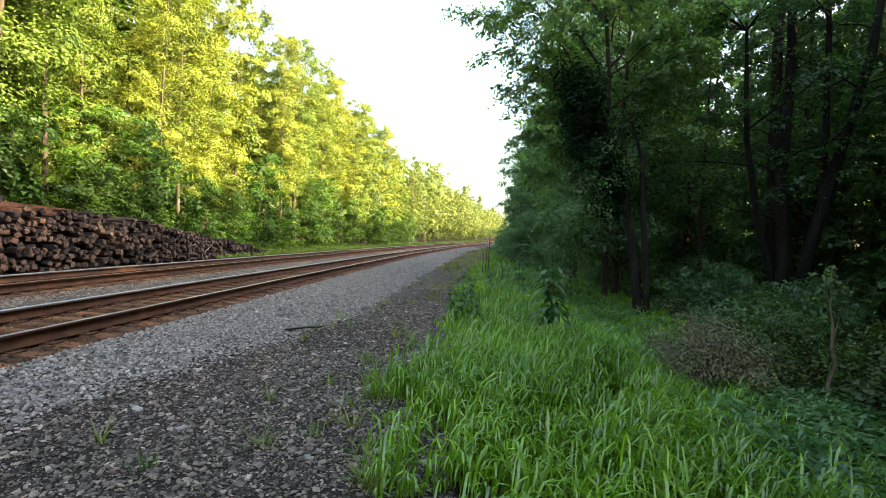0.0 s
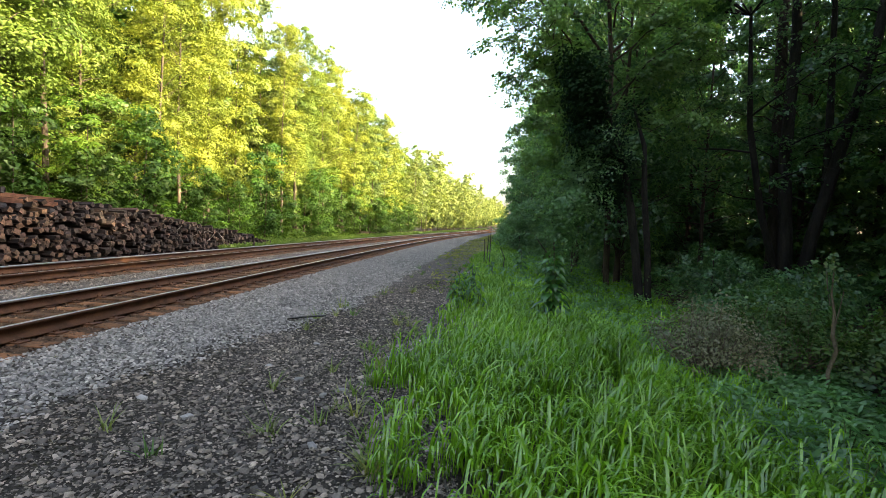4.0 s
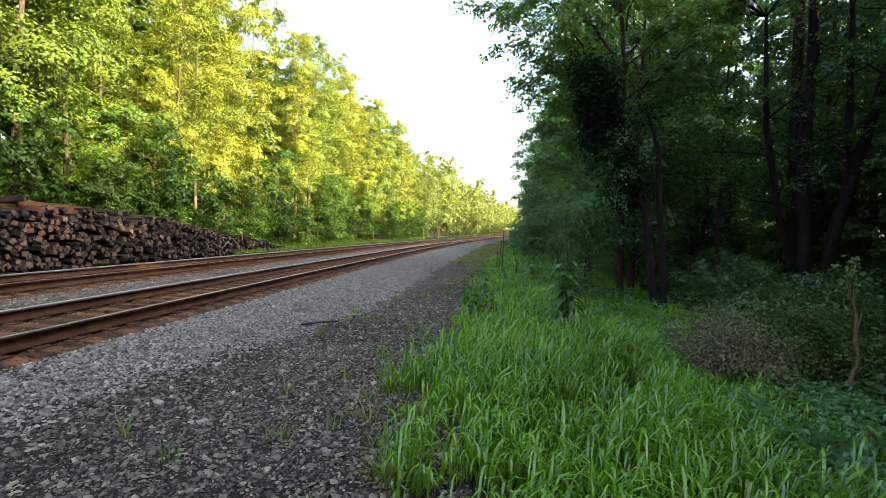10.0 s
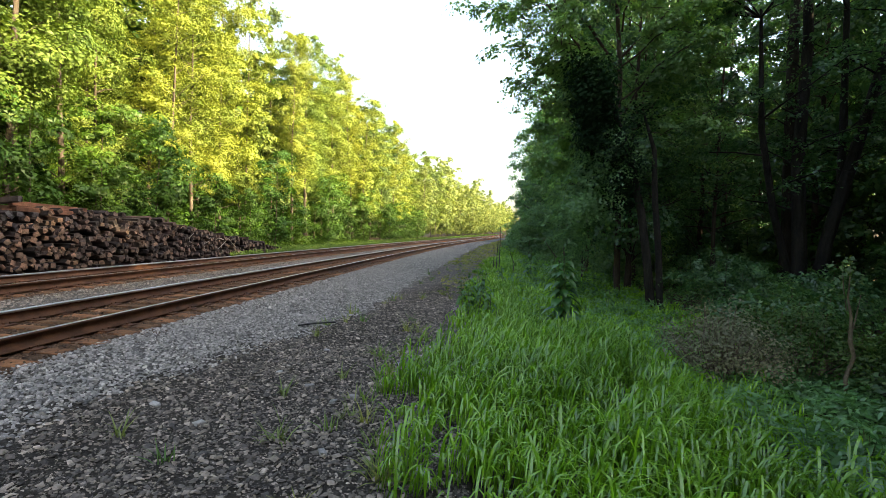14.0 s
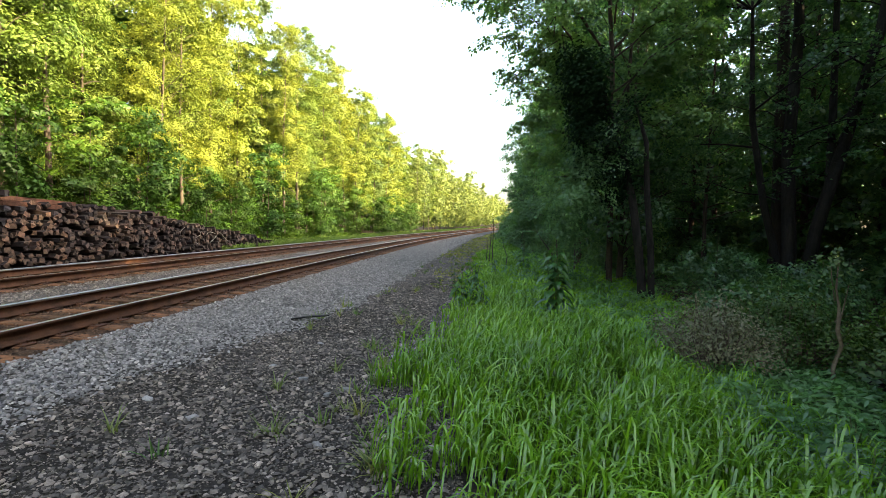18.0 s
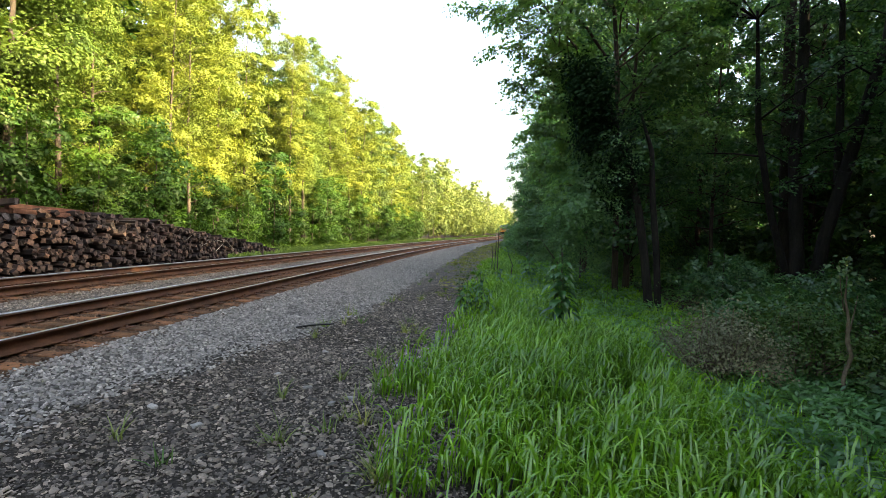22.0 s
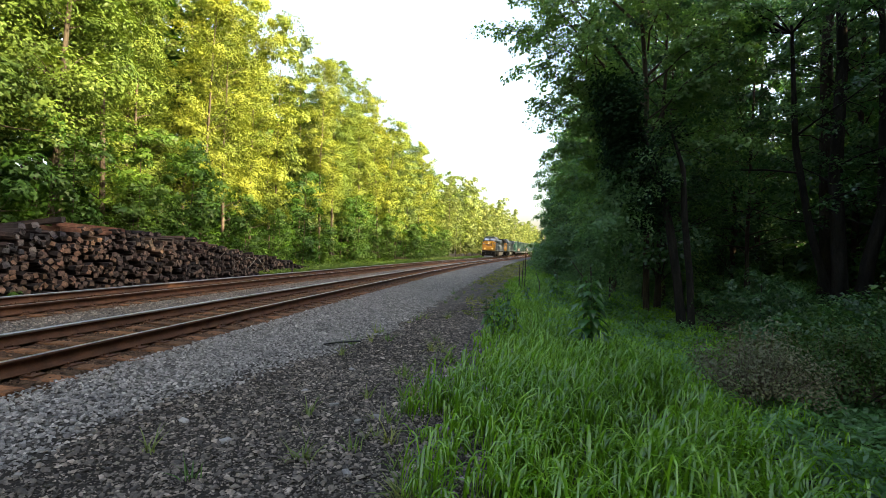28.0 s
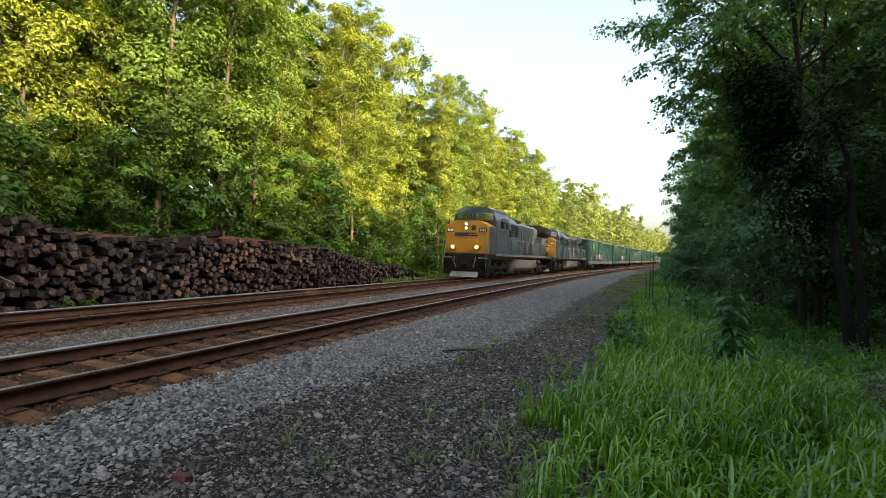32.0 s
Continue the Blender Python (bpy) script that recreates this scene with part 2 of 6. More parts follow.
Z_PROFILE = [-0.4, -0.2, 0.0, 0.02, 0.05, 0.1, 0.1, 0.1, 0.06, 0.0, 0.0, -0.04, -0.18, -0.3, -0.3, -0.25, -0.3]


def ground_z(u, s):
    u, s = np.asarray(u, float), np.asarray(s, float)
    z = np.interp(u, U_PROFILE, Z_PROFILE)
    rough = np.clip((np.abs(u + 7.2) - 4.0) / 2.0, 0, 1)
    return z + rise(s) + 0.03 * rough * wobble(u, s, 0.9) + 0.012 * rough * wobble(u, s, 4.0, 2.0)


# ---- mesh helpers ----
def raw_mesh(name, verts, faces, smooth=False):
    """A mesh from arrays: verts (n, 3), faces (m, k), all faces with k corners."""
    verts, faces = np.asarray(verts, np.float32), np.asarray(faces, np.int32)
    me = bpy.data.meshes.new(name)
    me.vertices.add(len(verts))
    me.vertices.foreach_set("co", verts.ravel())
    me.loops.add(faces.size)
    me.loops.foreach_set("vertex_index", faces.ravel())
    me.polygons.add(len(faces))
    me.polygons.foreach_set("loop_start", np.arange(0, faces.size, faces.shape[1], dtype=np.int32))
    if smooth:
        me.polygons.foreach_set("use_smooth", np.ones(len(faces), bool))
    me.update(calc_edges=True)
    return me


def part(name, data, mat, parent=None, label="", m=None):
    """Links a mesh, or a bmesh, as one object under a thing."""
    if isinstance(data, bmesh.types.BMesh):
        me = bpy.data.meshes.new(name)
        data.to_mesh(me)
        data.free()
        data = me
    if mat is not None and not data.materials:
        for x in (mat if isinstance(mat, (list, tuple)) else [mat]):
            data.materials.append(x)
    ob = new(name, data)
    if parent is not None:
        ob.parent = parent
    if m is not None:
        ob.matrix_basis = m
    if label:
        tagged(ob, label)
    return ob


def thing(name, label, category, m=None, group="", kind=""):
    ob = new(name)
    ob.empty_display_size = 0.2
    if m is not None:
        ob.matrix_basis = m
    return tagged(ob, label, category, group, kind)


def box(bm, x0, x1, y0, y1, z0, z1, bevel=0.0, mat=0, m=None):
    """Adds a block to bm, with its edges taken off."""
    r = bmesh.ops.create_cube(bm, size=1.0)
    vs = r["verts"]
    for v in vs:
        v.co = Vector(((x0 + x1) / 2 + v.co.x * (x1 - x0), (y0 + y1) / 2 + v.co.y * (y1 - y0), (z0 + z1) / 2 + v.co.z * (z1 - z0)))
    fs = list({f for v in vs for f in v.link_faces})
    if bevel:
        es = list({e for v in vs for e in v.link_edges})
        out = bmesh.ops.bevel(bm, geom=es, offset=bevel, segments=1, affect="EDGES", profile=0.5)
        vs = list({v for f in out["faces"] for v in f.verts} | {v for v in vs if v.is_valid})
        fs = list({f for v in vs for f in v.link_faces})
    for f in fs:
        f.material_index = mat
    if m is not None:
        bmesh.ops.transform(bm, matrix=m, verts=vs)
    return bm


def rod(bm, a, b, r, r2=None, seg=8, caps=True):
    """Adds a round bar from a to b."""
    a, b = Vector(a), Vector(b)
    d = b - a
    m = Matrix.Translation((a + b) / 2) @ d.to_track_quat("Z", "Y").to_matrix().to_4x4()
    bmesh.ops.create_cone(bm, cap_ends=caps, segments=seg, radius1=r, radius2=r if r2 is None else r2, depth=d.length, matrix=m)
    return bm


def tubes(paths, seg=6):
    """Many tapered tubes as arrays. paths: lists of (points (k, 3), radii (k))."""
    V, F, base = [], [], 0
    ang = np.arange(seg) * 2 * np.pi / seg
    for pts, rad in paths:
        pts, rad = np.asarray(pts, float), np.asarray(rad, float)
        k = len(pts)
        tan = np.gradient(pts, axis=0)
        tan /= np.linalg.norm(tan, axis=1, keepdims=True) + 1e-9
        ref = np.where(np.abs(tan[:, 2:3]) > 0.9, np.array([[1.0, 0, 0]]), np.array([[0, 0, 1.0]]))
        sx = np.cross(ref, tan)
        sx /= np.linalg.norm(sx, axis=1, keepdims=True) + 1e-9
        sy = np.cross(tan, sx)
        ring = pts[:, None] + rad[:, None, None] * (np.cos(ang)[None, :, None] * sx[:, None] + np.sin(ang)[None, :, None] * sy[:, None])
        V.append(ring.reshape(-1, 3))
        i = np.arange(k - 1)[:, None] * seg
        j = np.arange(seg)[None]
        q = np.stack([i + j, i + (j + 1) % seg, i + seg + (j + 1) % seg, i + seg + j], -1).reshape(-1, 4)
        F.append(q + base)
        base += k * seg
    return np.concatenate(V), np.concatenate(F)


def leaf_quads(rng, at, size, up=0.5, long=1.5):
    """A folded four-cornered leaf at each place: arrays of verts and faces."""
    n = len(at)
    face = at[:, 3:] if at.shape[1] == 6 else np.array([0, 0, up])
    at = at[:, :3]
    face = face / (np.linalg.norm(face, axis=-1, keepdims=True) + 1e-9)
    d = rng.normal(size=(n, 3))
    d -= 0.85 * (d * face).sum(1, keepdims=True) * face
    d[:, 2] -= 0.3
    d /= np.linalg.norm(d, axis=1, keepdims=True)
    nrm = rng.normal(size=(n, 3)) * 0.28 + face
    side = np.cross(d, nrm)
    side /= np.linalg.norm(side, axis=1, keepdims=True) + 1e-9
    nrm = np.cross(side, d)
    L = (size * rng.uniform(0.65, 1.35, n))[:, None]
    W = L / long
    a, b = at - d * L * 0.5, at + d * L * 0.5
    mid = at - d * L * 0.08
    V = np.stack([a, mid + side * W * 0.5 + nrm * W * 0.16, b, mid - side * W * 0.5 + nrm * W * 0.16], 1).reshape(-1, 3)
    return V, np.arange(4 * n).reshape(n, 4)


def leaf_tris(rng, at, size, up=0.5, long=1.4):
    """A three-cornered leaf at each place, for crowns that stay far off."""
    V, _ = leaf_quads(rng, at, size, up, long)
    V = V.reshape(-1, 4, 3)
    return V[:, (0, 1, 3)].reshape(-1, 3) + np.repeat((V[:, 2] - V[:, 0]) * 0.25, 3, axis=0) * np.tile(np.array([[0.0], [2.0], [0.6]]), (len(V), 1)), np.arange(3 * len(V)).reshape(-1, 3)


# ---- ground ----
def sheet(name, us, ss, mat, lift=0.0, kind="structure", label=""):
    U, S = np.meshgrid(us, ss)
    X, Y = on_line(U, S)
    Z = ground_z(U, S) + lift
    nu, ns = len(us), len(ss)
    i, j = np.meshgrid(np.arange(nu - 1), np.arange(ns - 1))
    a = (j * nu + i).ravel()
    ob = part(name, raw_mesh(name, np.stack([X, Y, Z], -1).reshape(-1, 3), np.stack([a, a + 1, a + nu + 1, a + nu], -1), True), mat)
    return tagged(ob, label, "", "", kind)


S_STEPS = np.concatenate([np.arange(-70, 0, 2.0), np.arange(0, 14, 0.2), np.arange(14, 45, 0.6), np.arange(45, 260, 4), np.arange(260, 990, 20)])
near_u = np.concatenate([[-500, -250, -120, -60, -40, -30, -24, -20, -17.5, -16], np.arange(-15, -4, 0.5), np.arange(-4, 6, 0.2), np.arange(6, 14, 0.8), [16, 20, 26, 34, 40, 44, 50, 70, 120, 250, 500]])


def ground_material():
    """Soil under the woods, black cinders on the walkway, grey bed under the tracks, by the distance from the line."""
    m, n, l = material("railside_ground")
    p = n["Principled BSDF"]
    at = n.new("ShaderNodeAttribute")
    at.attribute_name = "across"
    big = noise_tex(n, l, 1.3, 5, 0.65)
    mid = noise_tex(n, l, 9, 4, 0.7)
    fine = noise_tex(n, l, 42, 4, 0.75)
    add = n.new("ShaderNodeMath")
    add.operation = "MULTIPLY_ADD"
    l.new(big.outputs[0], add.inputs[0])
    add.inputs[1].default_value = 1.0
    l.new(at.outputs["Fac"], add.inputs[2])
    mr = n.new("ShaderNodeMapRange")
    mr.inputs[1].default_value, mr.inputs[2].default_value = -20.0, 60.0
    l.new(add.outputs[0], mr.inputs[0])

    def stop(u):
        return (u + 20) / 80
    soil, cinder, bed, mud, rust = (0.04, 0.032, 0.02), (0.042, 0.038, 0.034), (0.1, 0.098, 0.094), (0.055, 0.04, 0.028), (0.085, 0.05, 0.03)
    cr = ramp(n, [(stop(-15.5), soil), (stop(-12.2), mud), (stop(-11.1), rust), (stop(-8.5), rust), (stop(-8.1), bed), (stop(-7.2), bed), (stop(-6.8), rust), (stop(-4.4), rust), (stop(-4.0), bed), (stop(-2.6), bed), (stop(-2.1), cinder), (stop(0.2), cinder), (stop(1.4), soil), (stop(38), soil), (stop(44), (0.1, 0.16, 0.03))])
    l.new(mr.outputs[0], cr.inputs[0])
    fr = ramp(n, [(0.3, (0.35, 0.35, 0.36)), (0.55, (1.0, 1.0, 1.0)), (0.78, (2.3, 2.25, 2.2))])
    l.new(fine.outputs[0], fr.inputs[0])
    col = mix_rgb(n, l, cr.outputs[0], fr.outputs[0], 0.85, "MULTIPLY")
    fr2 = ramp(n, [(0.3, (0.6, 0.6, 0.6)), (0.7, (1.35, 1.33, 1.28))])
    l.new(mid.outputs[0], fr2.inputs[0])
    col = mix_rgb(n, l, col, fr2.outputs[0], 1.0, "MULTIPLY")
    l.new(col, p.inputs["Base Color"])
    p.inputs["Roughness"].default_value, p.inputs["Specular IOR Level"].default_value = 0.95, 0.1
    b = n.new("ShaderNodeBump")
    b.inputs["Strength"].default_value, b.inputs["Distance"].default_value = 0.9, 0.035
    l.new(fine.outputs[0], b.inputs["Height"])
    l.new(b.outputs[0], p.inputs["Normal"])
    return m


def ballast_edge(s):
    """Where the pale ballast ends and the dark walkway begins, across the line."""
    return np.interp(s, [-10, 4.4, 6.0, 8.0, 10.0, 30.0], [-3.5, -3.4, -3.05, -2.65, -2.3, -2.1]) + 0.06 * np.sin(s * 2.7) + 0.05 * np.sin(s * 6.1 + 1.0)


ground = sheet("ground", near_u, S_STEPS, ground_material(), label="dark soil, cinder walkway and grey gravel bed beside tracks")
_a = ground.data.attributes.new("across", "FLOAT", "POINT")
_u, _s = np.tile(near_u, len(S_STEPS)), np.repeat(S_STEPS, len(near_u))
_a.data.foreach_set("value", (_u + np.where((_u > -4.0) & (_u < -1.5), -2.6 - ballast_edge(_s), 0.0) - np.where((_u > -2.2) & (_u < 0.8), np.clip((_s - 11) / 6, 0, 1) * (_u + 3.3), 0.0)).astype(np.float32))


# ---- stones ----
_t = (1 + 5 ** 0.5) / 2
ICO_V = np.array([(-1, _t, 0), (1, _t, 0), (-1, -_t, 0), (1, -_t, 0), (0, -1, _t), (0, 1, _t), (0, -1, -_t), (0, 1, -_t), (_t, 0, -1), (_t, 0, 1), (-_t, 0, -1), (-_t, 0, 1)]) / 1.9
ICO_F = np.array([(0, 11, 5), (0, 5, 1), (0, 1, 7), (0, 7, 10), (0, 10, 11), (1, 5, 9), (5, 11, 4), (11, 10, 2), (10, 7, 6), (7, 1, 8), (3, 9, 4), (3, 4, 2), (3, 2, 6), (3, 6, 8), (3, 8, 9), (4, 9, 5), (2, 4, 11), (6, 2, 10), (8, 6, 7), (9, 8, 1)])
OCT_V = np.array([(1, 1, -.6), (-1, 1, -.7), (-1, -1, -.6), (1, -1, -.7), (.7, .6, .7), (-.6, .8, .6), (-.7, -.6, .7), (.6, -.7, .6)]) * 0.6
OCT_F = np.array([(0, 1, 5), (0, 5, 4), (1, 2, 6), (1, 6, 5), (2, 3, 7), (2, 7, 6), (3, 0, 4), (3, 4, 7), (4, 5, 6), (4, 6, 7)])


def stones(rng, u, s, size, coarse=False, sink=0.3, lift=0.0, flat=(0.45, 0.95), tilt=0.35):
    """Broken stones lying on the ground at (u, s): arrays of verts and faces."""
    V0, F0 = (OCT_V, OCT_F) if coarse else (ICO_V, ICO_F)
    n, k = len(u), len(V0)
    x, y = on_line(u, s)
    z = ground_z(u, s) + lift
    sh = rng.uniform(0.6, 1.35, (n, k, 1)) * V0[None] + rng.normal(0, 0.1, (n, k, 3))
    sc = np.stack([rng.uniform(0.8, 1.3, n), rng.uniform(0.5, 1.0, n), rng.uniform(*flat, n)], -1) * (size / 2)[:, None]
    sh = sh * sc[:, None]
    a, t1, t2 = rng.uniform(0, 2 * np.pi, n), rng.normal(0, tilt, n), rng.normal(0, tilt, n)
    X = sh[..., 0] * np.cos(a)[:, None] - sh[..., 1] * np.sin(a)[:, None]
    Y = sh[..., 0] * np.sin(a)[:, None] + sh[..., 1] * np.cos(a)[:, None]
    Z = sh[..., 2] + X * np.sin(t1)[:, None] + Y * np.sin(t2)[:, None]
    P = np.stack([X + x[:, None], Y + y[:, None], Z + (z + size * (0.5 - sink) * 0.55)[:, None]], -1)
    F = (F0[None] + (np.arange(n) * k)[:, None, None]).reshape(-1, 3)
    return P.reshape(-1, 3), F


def stone_field(name, label, mat, rng, bands, sink=0.2, side=0, flat=(0.45, 0.95), tilt=0.35, shape=(1.6, 3.0)):
    V, F, base = [], [], 0
    for u0, u1, s0, s1, per_m2, lo, hi, coarse in bands:
        n = int((u1 - u0) * (s1 - s0) * per_m2)
        u, s = rng.uniform(u0, u1, n), rng.uniform(s0, s1, n)
        if side:
            keep = (u - ballast_edge(s) + rng.normal(0, 0.07, n)) * side > 0
            u, s = u[keep], s[keep]
        size = lo + (hi - lo) * rng.beta(*shape, len(u))
        v, f = stones(rng, u, s, size, coarse, sink, 0.0, flat, tilt)
        V.append(v), F.append(f + base)
        base += len(v)
    ob = part(name, raw_mesh(name, np.concatenate(V), np.concatenate(F)), mat)
    return tagged(ob, label, "gravel", "", "stuff")


rng = np.random.default_rng(7)
stone_field("ballast_gravel", "pale grey crushed stone ballast along the track shoulder", M_BALLAST, rng, [
    (-4.85, -2.2, 1.5, 9, 980, 0.03, 0.085, True), (-4.85, -2.0, 9, 20, 640, 0.035, 0.09, True), (-4.85, -1.9, 20, 48, 240, 0.05, 0.11, True), (-4.85, -1.9, 48, 90, 80, 0.06, 0.12, True), 
        (-4.85, -3.0, -9, 1.5, 420, 0.04, 0.1, True)], 0.16, -1, (0.35, 0.75), 0.3)
stone_field("middle_gravel", "grey-brown crushed stone between and beyond the tracks", M_MIDSTONE, rng, [
    (-8.95, -7.5, 3, 30, 360, 0.035, 0.09, True), (-8.95, -7.5, 30, 60, 110, 0.05, 0.1, True), (-12.6, -11.5, 4, 30, 220, 0.035, 0.09, True), (-8.95, -7.5, -9, 3, 150, 0.045, 0.1, True), (-12.6, -11.5, -9, 4, 90, 0.045, 0.1, True)], 0.18, 0, (0.35, 0.75), 0.3)
stone_field("trackbed_gravel", "rust-stained stones lying between the ties", M_RUSTSTONE, rng, [(-7.5, -4.85, 2.2, 24, 170, 0.025, 0.075, True), (-11.6, -8.95, 4, 26, 110, 0.03, 0.075, True), (-7.5, -4.85, -9, 2.2, 70, 0.035, 0.075, True), (-11.6, -8.95, -9, 4, 60, 0.035, 0.075, True)], 0.1)
stone_field("cinder_gravel", "dark broken stones and cinders on the walkway", M_CINDER, rng, [
    (-3.6, 0.6, -4, 1.8, 620, 0.025, 0.08, True), (-3.6, 0.4, -9, -4, 260, 0.03, 0.09, True), (-3.6, 0.0, 1.8, 7, 1750, 0.012, 0.055, True), (-3.6, 0.0, 1.8, 7, 270, 0.04, 0.11, True), (-3.0, 0.3, 7, 13, 800, 0.018, 0.06, True), (-3.0, 0.3, 7, 13, 130, 0.05, 0.11, True), (-2.8, 0.5, 13, 24, 420, 0.03, 0.075, True), (-2.8, 0.5, 24, 45, 230, 0.045, 0.09, True), (-2.8, 0.5, 45, 80, 60, 0.06, 0.11, True)], 0.22, 1, (0.22, 0.6), 0.2, (1.2, 3.2))


# ---- tracks ----
RAIL_SHAPE = [(-0.07, -0.18), (0.07, -0.18), (0.07, -0.168), (0.012, -0.145), (0.009, -0.052), (0.036, -0.038), (0.037, -0.008), (0.031, 0.0), (-0.031, 0.0), (-0.037, -0.008), (-0.036, -0.038), (-0.009, -0.052), (-0.012, -0.145), (-0.07, -0.168)]


def rail_mesh(u0, inner):
    s = np.concatenate([np.arange(-30, 60, 1.0), np.arange(60, 985, 4.0)])
    V = []
    for du, dz in RAIL_SHAPE:
        x, y = on_line(u0 + du, s)
        V.append(np.stack([x, y, RAIL_Z + dz + rise(s)], -1))
    k, V = len(RAIL_SHAPE), np.stack(V, 1)
    i, j = np.meshgrid(np.arange(len(s) - 1), np.arange(k), indexing="ij")
    F = np.stack([i * k + j, i * k + (j + 1) % k, (i + 1) * k + (j + 1) % k, (i + 1) * k + j], -1).reshape(-1, 4)
    me = raw_mesh("rail", V.reshape(-1, 3), F)
    me.materials.append(M_RAIL)
    me.materials.append(M_RAILTOP)
    me.polygons.foreach_set("material_index", np.isin(j.ravel(), [7, 6, 5] if inner > 0 else [7, 8, 9]).astype(np.int32))
    return me


def tie_mesh(rng, name):
    bm = bmesh.new()
    box(bm, -1.3, 1.3, -0.115, 0.115, -0.16, 0.0, 0.012)
    bmesh.ops.subdivide_edges(bm, edges=[e for e in bm.edges if e.calc_length() > 1.5], cuts=5)
    for v in bm.verts:
        v.co += Vector((rng.normal(0, 0.006), rng.normal(0, 0.004), rng.normal(0, 0.004)))
        if abs(v.co.x) > 1.2:
            v.co.x += rng.normal(0, 0.02)
    me = bpy.data.meshes.new(name)
    bm.to_mesh(me)
    bm.free()
    me.materials.append(M_TIE)
    return me


def plate_mesh():
    bm = bmesh.new()
    box(bm, -0.17, 0.17, -0.09, 0.09, 0.0, 0.02, 0.004)
    for x in (-0.085, 0.085):
        for y in (-0.05, 0.05):
            box(bm, x - 0.012, x + 0.012, y - 0.012, y + 0.012, 0.018, 0.05, 0.003)
    me = bpy.data.meshes.new("tie_plate")
    bm.to_mesh(me)
    bm.free()
    me.materials.append(M_RAIL)
    return me


rng = np.random.default_rng(11)
TIE_MESHES, PLATE = [tie_mesh(rng, "tie") for _ in range(6)], plate_mesh()


def railway_track(u0, label):
    track = thing("railway_track", label, "railway track", group="pair of tracks")
    for side in (-1, 1):
        part("rail", rail_mesh(u0 + side * GAUGE / 2, -side), None, track, "rusty steel rail with a polished running surface")
    far_V, far_F, base = [], [], 0
    for i, s in enumerate(np.arange(-4, 260, 0.52)):
        s = s + rng.normal(0, 0.015)
        x, y = on_line(u0 + rng.normal(0, 0.025), s)
        z = RAIL_Z - 0.18 - 0.02 + float(rise(s)) + rng.normal(0, 0.004)
        turn = -math.degrees(heading(s)) + rng.normal(0, 0.6)
        if s < 62:
            tie = part("tie", TIE_MESHES[i % 6], None, track, m=pose(x, y, z, 0, 0, turn))
            if 2 < s < 34:
                for side in (-1, 1):
                    part("tie_plate", PLATE, None, tie, m=pose(side * GAUGE / 2, 0, 0.0))
        else:
            c, sn = math.cos(radians(turn)), math.sin(radians(turn))
            for dx, dy, dz in ((-1.3, -.11, -.1), (1.3, -.11, -.1), (1.3, .11, -.1), (-1.3, .11, -.1), (-1.3, -.11, 0), (1.3, -.11, 0), (1.3, .11, 0), (-1.3, .11, 0)):
                far_V.append((x + dx * c - dy * sn, y + dx * sn + dy * c, z + dz))
            far_F += [(base + a, base + b, base + d, base + e) for a, b, d, e in ((4, 5, 6, 7), (0, 1, 5, 4), (1, 2, 6, 5), (2, 3, 7, 6), (3, 0, 4, 7))]
            base += 8
    tagged(part("distant_ties", raw_mesh("distant_ties", far_V, far_F), M_TIE, track), kind="stuff")
    return track


railway_track(TRACK_U, "ballasted railway track with rusty rails and weathered wooden ties")
railway_track(FAR_U, "second ballasted railway track with rusty rails and wooden ties")


# ---- heap of old ties ----
def old_tie_mesh(rng, mats, length=2.55):
    bm = bmesh.new()
    w, h = rng.uniform(0.165, 0.2), rng.uniform(0.145, 0.175)
    box(bm, -length / 2, length / 2, -w / 2, w / 2, -h / 2, h / 2, 0.016)
    for v in bm.verts:
        v.co += Vector((rng.normal(0, 0.025) if abs(v.co.x) > 1 else 0, rng.normal(0, 0.008), rng.normal(0, 0.008)))
    bm.normal_update()
    for f in bm.faces:
        f.material_index = 1 if abs(f.normal.x) > 0.6 else 0
    me = bpy.data.meshes.new("tie")
    bm.to_mesh(me)
    bm.free()
    for x in mats:
        me.materials.append(x)
    return me


PILE_TOP_S = [1.0, 4.0, 7.0, 9.0, 12, 16.5, 18.5, 21.0, 24, 27.0, 30.5]
PILE_TOP_Z = [2.3, 2.3, 2.15, 1.85, 1.9, 2.0, 1.85, 1.6, 1.15, 0.8, 0.3]


